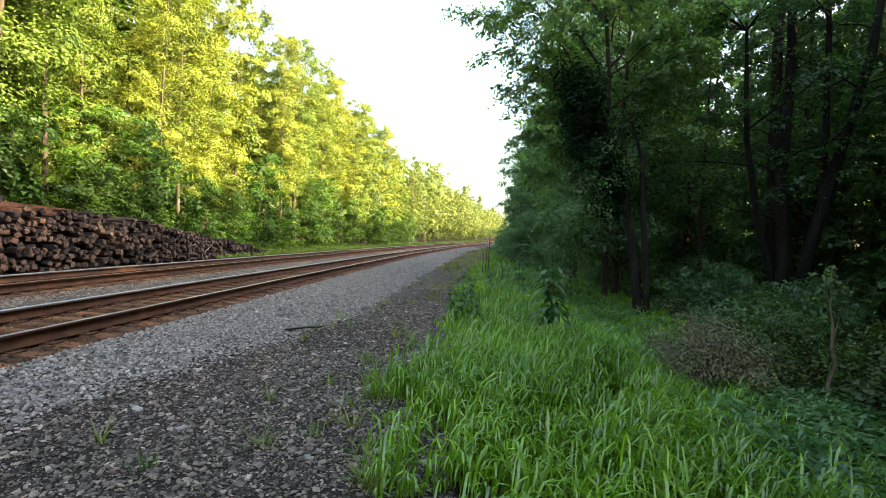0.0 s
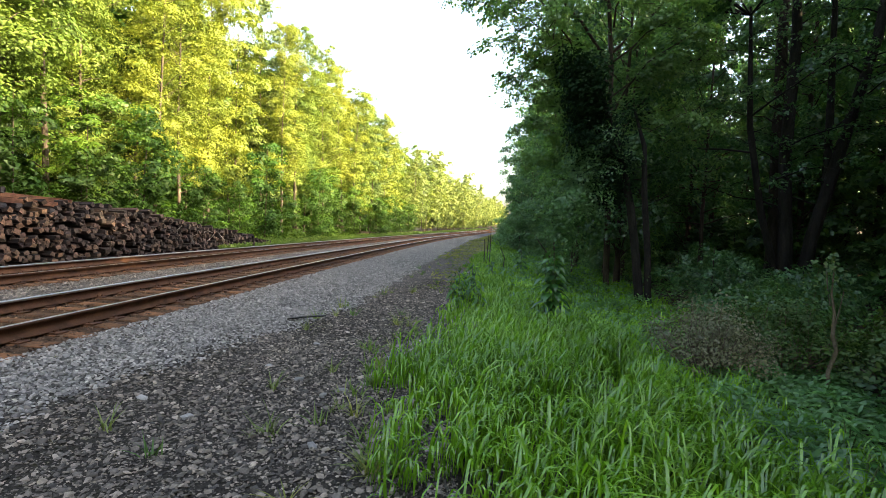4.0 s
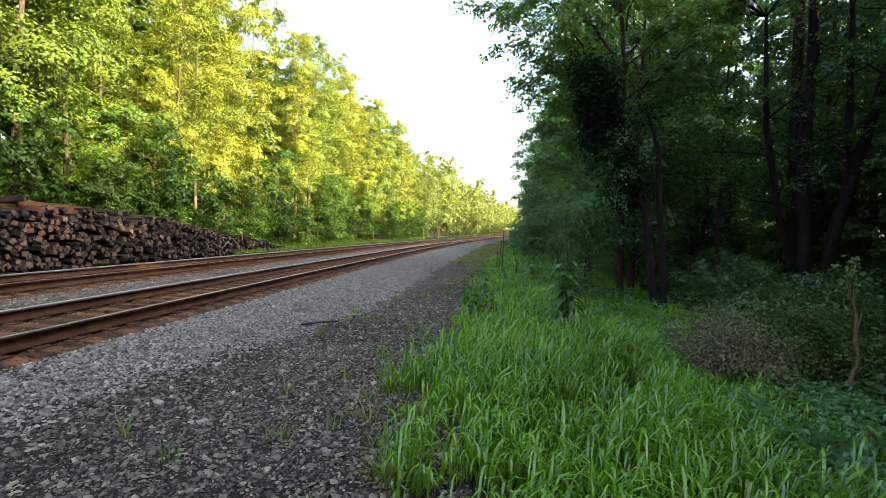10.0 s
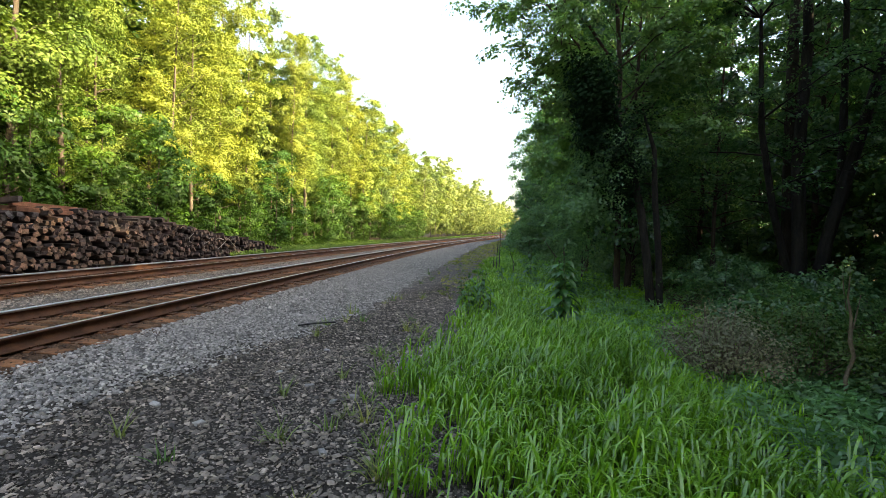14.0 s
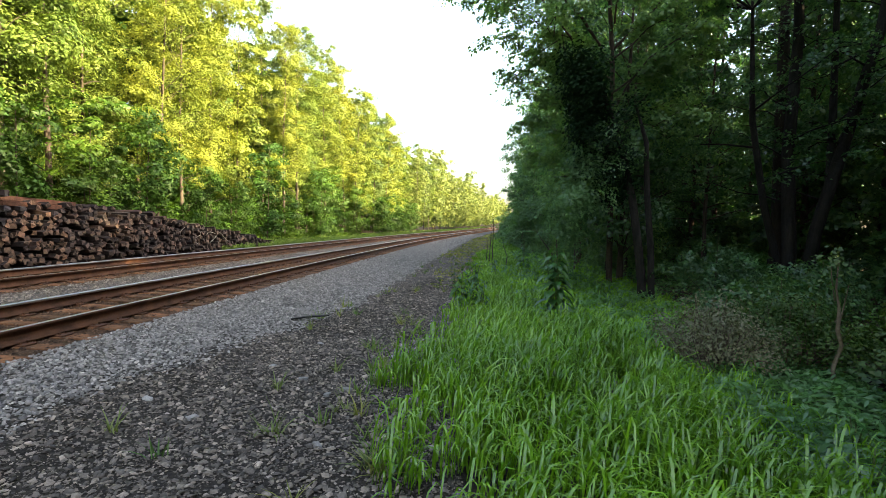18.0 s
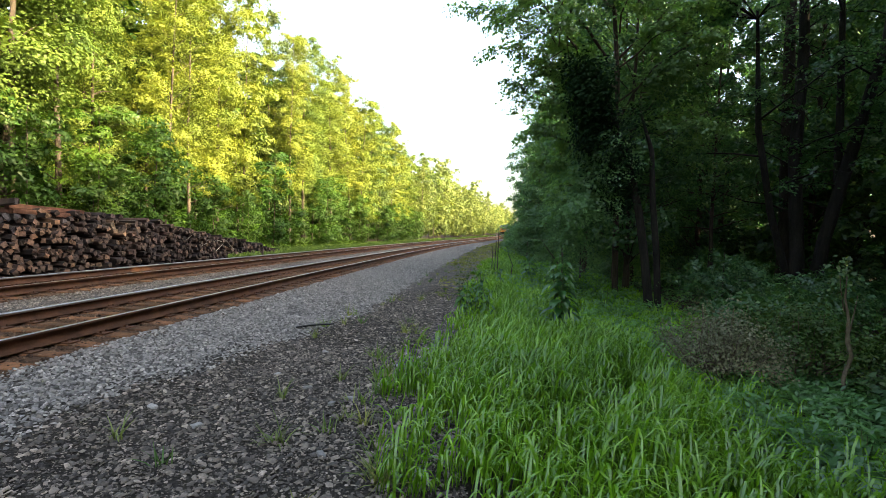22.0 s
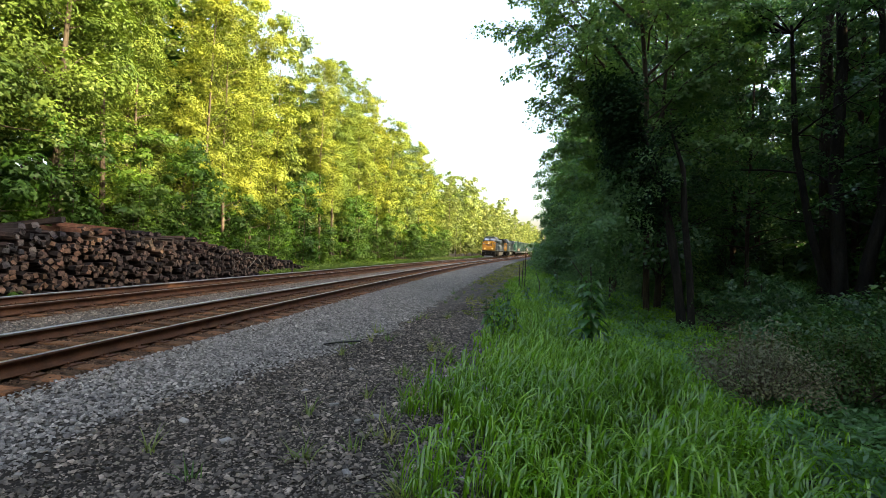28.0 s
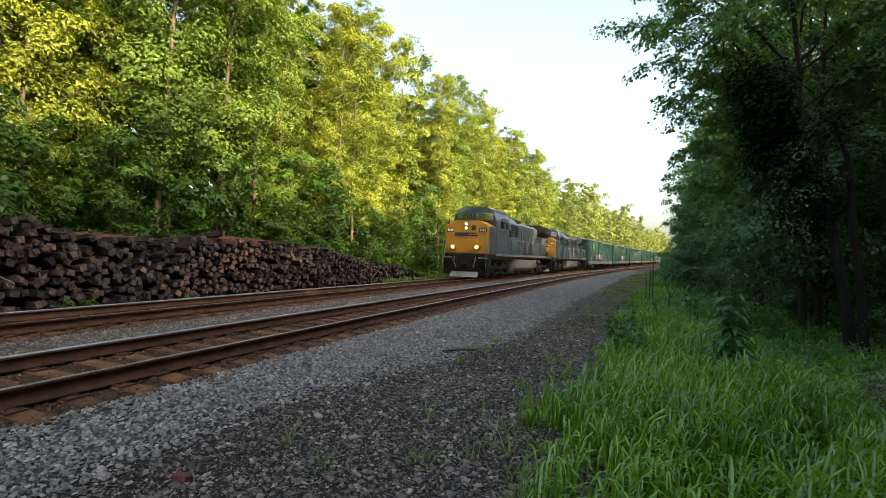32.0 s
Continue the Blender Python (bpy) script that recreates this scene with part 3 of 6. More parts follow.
def tie_pile():
    rng = np.random.default_rng(21)
    pile = thing("tie_pile", "long heap of discarded creosoted wooden railway ties stacked beside the track", "tie pile")
    black = [old_tie_mesh(rng, (M_OLDTIE, M_OLD_END)) for _ in range(10)]
    brown = [old_tie_mesh(rng, (M_OLDTIE, M_TIE_END)) for _ in range(10)]
    spots = []
    for row, z in enumerate(np.arange(0.08, 2.4, 0.163)):
        s = 0.5 + (row % 2) * 0.12
        while s < 30.5:
            s += rng.uniform(0.19, 0.265)
            top = np.interp(s, PILE_TOP_S, PILE_TOP_Z) + rng.normal(0, 0.06)
            if z + 0.06 > top:
                continue
            lean = 0.03 * z + rng.normal(0, 0.065) + max(0.0, s - 22) * 0.03
            spots.append((s, z + rng.normal(0, 0.045), -14.7 - lean - 0.15 * z, rng.normal(0, 9), rng.normal(0, 9), rng.uniform(-45, 45) if rng.uniform() < 0.7 else rng.normal(0, 8)))
    spots.sort(key=lambda p: abs(p[0] - 12.0))
    V, F, base = [], [], 0
    for i, (s, z, u, a, b, c) in enumerate(spots):
        x, y = on_line(u, s)
        m = pose(x, y, z + float(ground_z(-14, s)), c, b * 0.5, -math.degrees(heading(s)) + a * 0.6)
        dark = s < 9.0 + 2.6 * z + rng.normal(0, 0.7) or s > 21.5 + rng.normal(0, 0.7)
        meshes = black if dark else brown
        if i < 300:
            part("tie", meshes[i % 10], None, pile, m=m)
        else:
            me = meshes[i % 10]
            co = np.empty(len(me.vertices) * 3, np.float32)
            me.vertices.foreach_get("co", co)
            r = np.array(m)
            V.append(co.reshape(-1, 3) @ r[:3, :3].T + r[:3, 3])
            F += [tuple(v + base for v in p.vertices) for p in me.polygons]
            base += len(me.vertices)
    me = bpy.data.meshes.new("heap_core")
    me.from_pydata(np.concatenate(V).tolist(), [], F)
    me.materials.append(M_OLDTIE_JOIN)
    me.materials.append(M_TIE_JOIN_END)
    me.polygons.foreach_set("material_index", [int(abs(p.normal.x) > 0.7) for p in me.polygons])
    me.update()
    tagged(part("heap_core", me, None, pile), kind="stuff")
    # reddish ties laid lengthwise on top
    top = [old_tie_mesh(rng, (M_RED_TIE, M_RED_TIE)) for _ in range(2)]
    for s0, u, z in ((14.6, -14.0, 1.9), (14.3, -14.35, 1.92), (14.7, -14.2, 2.06), (9.3, -14.3, 1.86), (9.6, -14.6, 1.9)):
        x, y = on_line(u, s0)
        part("tie", top[int(s0 * 10) % 2], None, pile, "red-brown tie laid lengthwise on the heap", pose(x, y, z, 0, 2, 88 - math.degrees(heading(s0)) + rng.normal(0, 4)))
    return pile


M_TIE_JOIN_END = surface("heap_tie_end", [(0.3, (0.018, 0.016, 0.017)), (0.7, (0.12, 0.1, 0.09))], 9, 0.9, fine=50, bump=0.6, depth=0.01, vary=("island", [(0, (0.35, 0.35, 0.4)), (0.5, (0.9, 0.85, 0.85)), (1, (1.5, 1.25, 1.1))]))
tie_pile()


M_WIRE = surface("pale_wire", [(0.3, (0.2, 0.2, 0.2)), (0.7, (0.34, 0.33, 0.32))], 6, 0.6, fine=60, bump=0.1)


def loose_wire(seed, s0, z0):
    """A loop of stiff wire hanging over the face of the heap."""
    rng = np.random.default_rng(seed)
    a = np.linspace(0, 1, 12)
    u = -13.35 - 0.35 * np.sin(a * 3.1) + rng.normal(0, 0.03, 12)
    s = s0 + 1.6 * a + 0.25 * np.sin(a * 7 + seed)
    z = z0 + 0.45 * np.sin(a * 4.2 + seed) - 0.5 * a
    x, y = on_line(u, s)
    V, F = tubes([(np.stack([x, y, np.clip(z, 0.06, None)], -1), np.full(12, 0.011))], 5)
    return tagged(part("wire", raw_mesh("wire", V, F, True), M_WIRE), "loose pale wire draped over the heap of ties", "wire", "loose wires")


for k, (s0, z0) in enumerate(((21.0, 1.2), (22.2, 1.0), (23.4, 0.9), (5.2, 1.5))):
    loose_wire(k + 3, s0, z0)


# ---- trees ----
def clump_leaves(rng, cen, size, per_clump, flat=0.6, droop=0.0):
    """Places of leaves in loose clumps round the given centres, thicker towards their shell."""
    at = []
    for c, r in zip(cen, size):
        n = max(3, int(per_clump * rng.uniform(0.6, 1.4)))
        d = rng.normal(size=(n, 3))
        d /= np.linalg.norm(d, axis=1, keepdims=True) + 1e-9
        d *= (rng.uniform(0.25, 1.0, n) ** 0.6)[:, None] * np.array([r, r, r * flat]) * rng.uniform(0.8, 1.15, (n, 1))
        d[:, 2] -= droop * (d[:, 0] ** 2 + d[:, 1] ** 2) / max(r, 0.1)
        face = np.array([c[0], c[1], 0.0]) / (np.hypot(c[0], c[1]) + 0.3) * 0.55 + np.array([0, 0, 0.75]) + rng.normal(0, 0.25, 3)
        at.append(np.c_[c + d, np.tile(face, (n, 1)) + d / max(r, 0.1) * 0.35])
    at = np.concatenate(at)
    return at[at[:, 2] > 0.12]


def spray_leaves(rng, base, out, length, per, droop=0.3, wide=0.42):
    """Places of leaves in flat drooping sprays: each spray is an axis from its base with slanting side twigs."""
    n = len(base)
    out = out / (np.linalg.norm(out, axis=1, keepdims=True) + 1e-9)
    side = np.cross(out, np.array([0, 0, 1.0]) + rng.normal(0, 0.25, (n, 3)))
    side /= np.linalg.norm(side, axis=1, keepdims=True) + 1e-9
    up = np.cross(side, out)
    twig = rng.integers(0, 7, (n, per)) / 7.0
    hand = np.where(rng.uniform(size=(n, per)) < 0.5, -1.0, 1.0)
    q = rng.uniform(0.0, 1.0, (n, per)) ** 0.8
    reach = wide * (1.05 - 0.75 * twig)
    t = np.clip(twig + rng.normal(0, 0.025, (n, per)) + 0.75 * q * reach, 0, 1.15)
    w = hand * q * reach
    z = rng.normal(0, 0.045, (n, per)) - droop * t ** 2 - 0.35 * np.abs(w) * droop
    at = base[:, None] + length[:, None, None] * (out[:, None] * t[..., None] + side[:, None] * w[..., None])
    at[..., 2] += length[:, None] * z
    face = up[:, None] * 0.9 + out[:, None] * (0.25 + 0.5 * t[..., None] * droop) + side[:, None] * w[..., None] * 0.4 + rng.normal(0, 0.15, (n, per, 3))
    at = np.concatenate([at, face], -1).reshape(-1, 6)
    return at[at[:, 2] > 0.12]


def tree_parts(seed, height, bare, spread, n_lobe, per_lobe, per_spray, leaf, mat, top_heavy=0.5, lean=0.02, girth=0.16, droop=0.3, lobe=0.5, sticks=0, fine=False, core=0.17):
    """One tree at the origin: a trunk with limbs, and a crown of leafy lobes, each a shell of drooping sprays."""
    rng = np.random.default_rng(seed)
    k = 10
    zz = np.linspace(-0.3, height * 0.93, k)
    bend = np.cumsum(rng.normal(0, lean * height / k, (k, 2)), axis=0)
    bend -= bend[0]
    trunk_pts = np.c_[bend, zz]
    trunk_rad = girth * np.clip(1 - zz / (height * 1.02), 0.06, 1) ** 0.8 * (1 + 0.6 * np.exp(-np.clip(zz, 0, 9) * 2.5))
    rel = np.clip((np.arange(n_lobe) + rng.uniform(0, 1, n_lobe)) / n_lobe, 0, 1) ** (1 / (1 + 0.5 * top_heavy))
    size = spread * lobe * rng.uniform(0.65, 1.3, n_lobe) * (1 - 0.25 * rel)
    h = bare + size * 0.4 + (height - bare - size * 0.9) * rel
    prof = np.sqrt(np.clip(1.0 - rel ** 2.2, 0.0, 1)) * np.clip(0.55 + 1.3 * rel, 0, 1)
    ang = np.arange(n_lobe) * 2.4 + rng.uniform(-0.8, 0.8, n_lobe)
    rad = np.maximum(spread * prof * rng.uniform(0.45, 1.0, n_lobe) - size * 0.35, 0.1)
    cen = np.c_[np.interp(h, zz, trunk_pts[:, 0]) + rad * np.cos(ang), np.interp(h, zz, trunk_pts[:, 1]) + rad * np.sin(ang), h]
    paths = [(trunk_pts, trunk_rad)]
    base, out, length = [], [], []
    for c, r, off in zip(cen, size, rad):
        z0 = max(min(bare * 0.8, c[2] * 0.7), c[2] - off * rng.uniform(0.6, 1.1) - 0.3 * r)
        root = np.array([np.interp(z0, zz, trunk_pts[:, 0]), np.interp(z0, zz, trunk_pts[:, 1]), z0])
        mid = (root + c) / 2 + np.array([0, 0, 0.12 * off])
        g = girth * 0.32 * (1 - z0 / height * 0.75)
        paths.append((np.array([root, mid, c]), np.array([g, g * 0.6, g * 0.3])))
        d = rng.normal(size=(per_lobe, 3))
        d /= np.linalg.norm(d, axis=1, keepdims=True)
        d[:, :2] += 0.45 * (c[:2] - trunk_pts[0, :2]) / (np.hypot(*c[:2]) + 0.5)
        d[:, 2] = d[:, 2] * 0.75 + 0.12
        b = c + d * r * rng.uniform(0.2, 0.75, (per_lobe, 1))
        base.append(b), out.append(d * (1, 1, 0.55)), length.append(r * rng.uniform(0.45, 0.95, per_lobe))
        for e in b[:: max(1, per_lobe // 5)] if per_lobe > 15 else ():
            paths.append((np.array([c, (c + e) / 2 + (0, 0, 0.05 * r), e]), np.array([g * 0.3, g * 0.2, g * 0.08])))
    for _ in range(sticks):
        z0, a = rng.uniform(0.12, 0.45) * height, rng.uniform(0, 2 * np.pi)
        root = np.array([np.interp(z0, zz, trunk_pts[:, 0]), np.interp(z0, zz, trunk_pts[:, 1]), z0])
        end = root + rng.uniform(0.8, 2.2) * np.array([np.cos(a), np.sin(a), rng.uniform(0.0, 0.5)])
        paths.append((np.array([root, (root + end) / 2 + rng.normal(0, 0.08, 3), end]), np.array([0.035, 0.025, 0.008])))
    V, F = tubes(paths, 5 if per_lobe > 15 else 4)
    at = spray_leaves(rng, np.concatenate(base), np.concatenate(out), np.concatenate(length), per_spray, droop)
    make = leaf_tris if fine else leaf_quads
    cv, cf = make(rng, at, leaf)
    # oversized leaves added in each lobe's core to block light through it
    n = int(44 * (0.17 / core) ** 1.2)
    inner = np.repeat(cen, n, axis=0) + np.clip(rng.normal(0, 0.24, (n * n_lobe, 3)), -0.36, 0.36) * np.repeat(size, n)[:, None] * (1, 1, 0.8)
    inner = np.c_[inner, rng.normal(0, 0.6, (n * n_lobe, 2)), np.full(n * n_lobe, 0.8)]
    iv, jf = make(rng, inner[inner[:, 2] > 0.3], core * spread * lobe)
    return (V, F), (np.concatenate([cv, iv]), np.concatenate([cf, jf + len(cv)])), mat


def pad_leaves(rng, cen, size, out, per, flat=0.6):
    """Places of leaves on rounded, uneven pads: thick on top and on the outer side, thin below."""
    n = len(cen)
    d = rng.normal(size=(n, per, 3))
    d[..., 2] += 0.35
    d += 0.45 * out[:, None]
    d /= np.linalg.norm(d, axis=2, keepdims=True) + 1e-9
    v1, v2 = rng.normal(size=(n, 1, 3)) * 2.6, rng.normal(size=(n, 1, 3)) * 4.5
    knob = 1 + 0.24 * np.sin((d * v1).sum(2) + rng.uniform(0, 6.3, (n, 1))) + 0.14 * np.sin((d * v2).sum(2) + rng.uniform(0, 6.3, (n, 1)))
    r = size[:, None] * knob * rng.uniform(0.5, 1.0, (n, per)) ** 0.35
    off = d * r[..., None] * (1, 1, flat)
    off += 0.45 * (off * out[:, None]).sum(2, keepdims=True) * out[:, None]
    off[..., 2] -= 0.22 * (off[..., 0] ** 2 + off[..., 1] ** 2) / size[:, None]
    face = d * (0.8, 0.8, 0.9) + out[:, None] * 0.3 + np.array([0, 0, 0.45])
    return np.concatenate([cen[:, None] + off, face], -1).reshape(-1, 6)


def bough_tree(seed, height, bare, spread, n_bough, per_pad, leaf, mat, pad=0.85, girth=0.13, lean=0.02, sticks=0, top=0.6, pads=3, quads=False, flat=0.6, twigs=True):
    """One tree at the origin: a trunk, rising boughs all round it, and rounded pads of leaves strung along each bough."""
    rng = np.random.default_rng(seed)
    k = 10
    zz = np.linspace(-0.3, height * 0.95, k)
    bend = np.cumsum(rng.normal(0, lean * height / k, (k, 2)), axis=0)
    bend -= bend[0]
    trunk_rad = girth * np.clip(1 - zz / (height * 1.02), 0.06, 1) ** 0.8 * (1 + 0.6 * np.exp(-np.clip(zz, 0, 9) * 2.5))
    paths = [(np.c_[bend, zz], trunk_rad)]

    def on_trunk(z):
        return np.array([np.interp(z, zz, bend[:, 0]), np.interp(z, zz, bend[:, 1]), z])
    cen, size, out = [], [], []
    side = rng.uniform(0.75, 1.25, 5)
    for i in range(n_bough):
        rel = (i + rng.uniform(0, 1)) / n_bough
        a = i * 2.4 + rng.normal(0, 0.4)
        reach = spread * (np.clip(0.5 + 1.6 * rel, 0, 1) * np.clip((1.1 - rel) / (1.1 - top), 0.3, 1) ** 0.6) * rng.uniform(0.6, 1.1) * side[int(a * 0.8) % 5]
        z1 = bare + (height - 0.5 - bare) * rel
        rise_ = reach * rng.uniform(0.4, 1.1)
        root = on_trunk(max(bare * 0.7, z1 - rise_))
        way = np.array([math.cos(a), math.sin(a), 0.0])
        g = girth * 0.3 * (1 - 0.75 * root[2] / height)
        pts = np.array([root + way * reach * f + np.array([0, 0, rise_ * (1.5 * f - 0.5 * f * f)]) + rng.normal(0, 0.05, 3) * f for f in (0, 0.35, 0.7, 1.0)])
        paths.append((pts, np.array([g, g * 0.7, g * 0.45, g * 0.15])))
        m = max(1, int(round(pads * min(1.0, 0.45 + reach / spread))))
        for j in range(m):
            f = 1.0 - 0.62 * j / max(1, pads - 1) + rng.normal(0, 0.05)
            c = root + way * reach * f + np.array([0, 0, rise_ * (1.5 * f - 0.5 * f * f)]) + rng.normal(0, 0.3, 3) * (1, 1, 0.5)
            cen.append(c), out.append(way * (0.4 + 0.6 * f)), size.append(pad * rng.uniform(0.55, 1.25) * (1.0 - 0.22 * rel))
            if twigs:
                q = root + way * reach * f * 0.8 + np.array([0, 0, rise_ * (1.5 * f * 0.8 - 0.32 * f * f)])
                paths.append((np.array([q, (q + c) / 2, c]), np.array([g * 0.35, g * 0.25, g * 0.1])))
    for _ in range(sticks):
        root = on_trunk(rng.uniform(0.1, 0.5) * height)
        a = rng.uniform(0, 2 * np.pi)
        end = root + rng.uniform(0.8, 2.2) * np.array([math.cos(a), math.sin(a), rng.uniform(0.0, 0.6)])
        paths.append((np.array([root, (root + end) / 2 + rng.normal(0, 0.08, 3), end]), np.array([0.035, 0.025, 0.008])))
    cen, size, out = np.array(cen), np.array(size), np.array(out)
    V, F = tubes(paths, 5)
    make = leaf_quads if quads else leaf_tris
    at = pad_leaves(rng, cen, size, out, per_pad, flat)
    cv, cf = make(rng, at[at[:, 2] > 0.12], leaf)
    # larger leaves added deep in each pad to block light through it
    n = max(6, per_pad // 12)
    inner = np.repeat(cen, n, axis=0) + np.clip(rng.normal(0, 0.3, (n * len(cen), 3)), -0.5, 0.5) * np.repeat(size, n)[:, None] * (1, 1, 0.5)
    inner = np.c_[inner, rng.normal(0, 0.5, (len(inner), 2)), np.full(len(inner), 0.8)]
    iv, jf = make(rng, inner[inner[:, 2] > 0.3], leaf * 2.0)
    return (V, F), (np.concatenate([cv, iv]), np.concatenate([cf, jf + len(cv)])), mat


def limb_parts(seed, stems, limbs, per_clump, leaf, clump, mat, droop=0.25, step=0.7):
    """A tree from given stems [(points, radii)] and given limb ends [(root, end)]: clumps of leaves hang along the outer limbs."""
    rng = np.random.default_rng(seed)
    paths = [(np.array(p, float), np.array(r, float)) for p, r in stems]
    cen, ways = [], []
    for root, end in limbs:
        root, end = np.array(root, float), np.array(end, float)
        L = np.linalg.norm(end - root)
        k = np.linspace(0, 1, 5)[:, None]
        pts = root + (end - root) * k + np.array([0, 0, 0.16 * L]) * (k * (1 - k) * 4) * 0.5 + rng.normal(0, 0.03 * L, (5, 3)) * (k > 0)
        paths.append((pts, np.linspace(0.008 * L + 0.012, 0.006, 5)))
        for f in np.arange(0.3, 1.05, step / max(L, 0.5)):
            c = root + (end - root) * f + np.array([0, 0, 0.32 * L * f * (1 - f)])
            off = rng.normal(0, 0.11 * L * (0.4 + 0.6 * f) + 0.08, 3) * (1, 1, 0.6)
            paths.append((np.array([c, c + off * 0.6 + np.array([0, 0, 0.05]), c + off]), np.array([0.014, 0.01, 0.004])))
            for _ in range(4):
                cen.append(c + off * rng.uniform(0.2, 1.0))
                ways.append(np.append((end - root)[:2] / L * 0.5, 0.15) + off / (np.linalg.norm(off) + 0.1) * (0.7, 0.7, 0.3) + rng.normal(0, 0.35, 3) * (1, 1, 0.6))
    cen, ways = np.array(cen), np.array(ways)
    V, F = tubes(paths, 6)
    at = spray_leaves(rng, cen, ways, rng.uniform(0.6, 1.2, len(cen)) * clump, per_clump // 7, droop)
    pick = slice(None, None, 4)
    way = ways[pick] * (1, 1, 0.3)
    way /= np.linalg.norm(way, axis=1, keepdims=True) + 1e-9
    at = np.concatenate([at, pad_leaves(rng, cen[pick], rng.uniform(0.55, 1.1, len(way)) * clump * 0.8, way, per_clump // 2, 0.5)])
    cv, cf = leaf_quads(rng, at, leaf)
    return (V, F), (cv, cf), mat


def make_tree(name, label, parts, category="tree", group="", bark=None):
    (tv, tf), (cv, cf), mat = parts
    tree = thing(name, label, category, pose(0, 0, 0), group)
    part("trunk", raw_mesh("trunk", tv, tf, True), bark or M_BARK, tree)
    part("crown", raw_mesh("crown", cv, cf), mat, tree)
    return tree


def wood(name, label, rng, shapes, spots, bark, mat):
    """Trees too deep or too far to tell apart, joined: shapes as from tree_parts, spots of (u, s, scale)."""
    V, F, M, base = [], [], [], 0
    for k, (u, s, scale) in enumerate(spots):
        (tv, tf), (cv, cf), _ = shapes[k % len(shapes)]
        x, y = on_line(u, s)
        a = rng.uniform(0, 2 * np.pi)
        r = np.array([[math.cos(a), -math.sin(a), 0], [math.sin(a), math.cos(a), 0], [0, 0, rng.uniform(0.93, 1.07)]]) * scale
        for v, f, m in ((tv, tf, 0), (cv, cf, 1)):
            V.append(v @ r.T + np.array([float(x), float(y), float(ground_z(u, s)) - 0.05]))
            F.append(f + base)
            M.append(np.full(len(f), m, np.int32))
            base += len(v)
    me = raw_mesh(name, np.concatenate(V), np.concatenate(F))
    me.materials.append(bark)
    me.materials.append(mat)
    me.polygons.foreach_set("material_index", np.concatenate(M))
    return tagged(part(name, me, None), label, "woodland", "", "stuff")


def row_spots(rng, u0, step, s0, s1, jitter=0.8, lo=0.86, hi=1.08):
    out, s = [], s0
    while s < s1:
        out.append((u0 + rng.normal(0, jitter), s, rng.uniform(lo, hi)))
        s += step * rng.uniform(0.72, 1.3)
    return out


class Grove:
    """A kind of tree in several shapes; the first of each shape is used itself, later ones are copies."""
    def __init__(self, name, label, shapes, group="", category="tree", bark=None):
        self.kinds = [make_tree(name, label, s, category, group, bark) for s in shapes]
        self.used = [False] * len(shapes)

    def put(self, i, u, s, scale=1.0, turn=0.0, dz=0.0, tall=1.0, tilt=(0, 0)):
        x, y = on_line(u, s)
        i %= len(self.kinds)
        m = pose(float(x), float(y), float(ground_z(u, s)) - 0.05 + dz, tilt[0], tilt[1], turn)
        if self.used[i]:
            ob = copy_thing(self.kinds[i], m)
        else:
            ob, self.used[i] = self.kinds[i], True
            ob.matrix_basis = m
        ob.scale = (scale, scale, scale * tall)
        return ob


left_near = Grove("tree", "tall slender sunlit deciduous tree with yellow-green leaves at the wood's edge",
                  [bough_tree(100 + i, 23 + (i % 3), 4.5 + 1.6 * (i % 3), 2.7 + 0.5 * (i % 2), 40, 260, 0.15, M_LEAF_SUN, 0.95, girth=0.14, sticks=6, top=0.72, pads=3) for i in range(7)], "sunlit wood edge")
left_mid = Grove("tree", "sunlit deciduous tree in the second rank of a dense wood edge",
                 [bough_tree(200 + i, 24.5 + (i % 3), 4.5, 3.1, 30, 120, 0.27, M_LEAF_HAZY if i % 2 else M_LEAF_SUN, 1.1, girth=0.12, twigs=False) for i in range(5)], "sunlit wood edge")
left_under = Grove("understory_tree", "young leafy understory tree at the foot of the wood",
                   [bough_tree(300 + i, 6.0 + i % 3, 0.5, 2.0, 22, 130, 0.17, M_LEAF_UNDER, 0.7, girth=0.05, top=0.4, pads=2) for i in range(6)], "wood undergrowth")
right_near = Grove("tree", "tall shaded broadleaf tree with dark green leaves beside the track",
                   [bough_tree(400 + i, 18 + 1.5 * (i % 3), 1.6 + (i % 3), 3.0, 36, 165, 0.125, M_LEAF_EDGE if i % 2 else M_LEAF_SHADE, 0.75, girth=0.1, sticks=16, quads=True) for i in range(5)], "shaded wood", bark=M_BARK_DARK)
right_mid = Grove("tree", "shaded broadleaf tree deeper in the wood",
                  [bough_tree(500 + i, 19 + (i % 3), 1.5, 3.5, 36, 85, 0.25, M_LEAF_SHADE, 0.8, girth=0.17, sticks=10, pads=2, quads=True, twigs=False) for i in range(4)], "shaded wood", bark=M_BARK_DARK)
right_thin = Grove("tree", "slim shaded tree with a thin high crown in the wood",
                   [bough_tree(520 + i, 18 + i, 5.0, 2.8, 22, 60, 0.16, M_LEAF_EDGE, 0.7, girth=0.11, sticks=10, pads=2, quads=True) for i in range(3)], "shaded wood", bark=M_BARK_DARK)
shrubs = Grove("shrub", "dense dark green woodland shrub", [bough_tree(600 + i, 2.8, 0.2, 1.3, 16, 110, 0.1, M_LEAF_SHADE, 0.45, girth=0.03, top=0.3, pads=2) for i in range(4)], "woodland shrubs", "shrub", M_BARK_DARK)

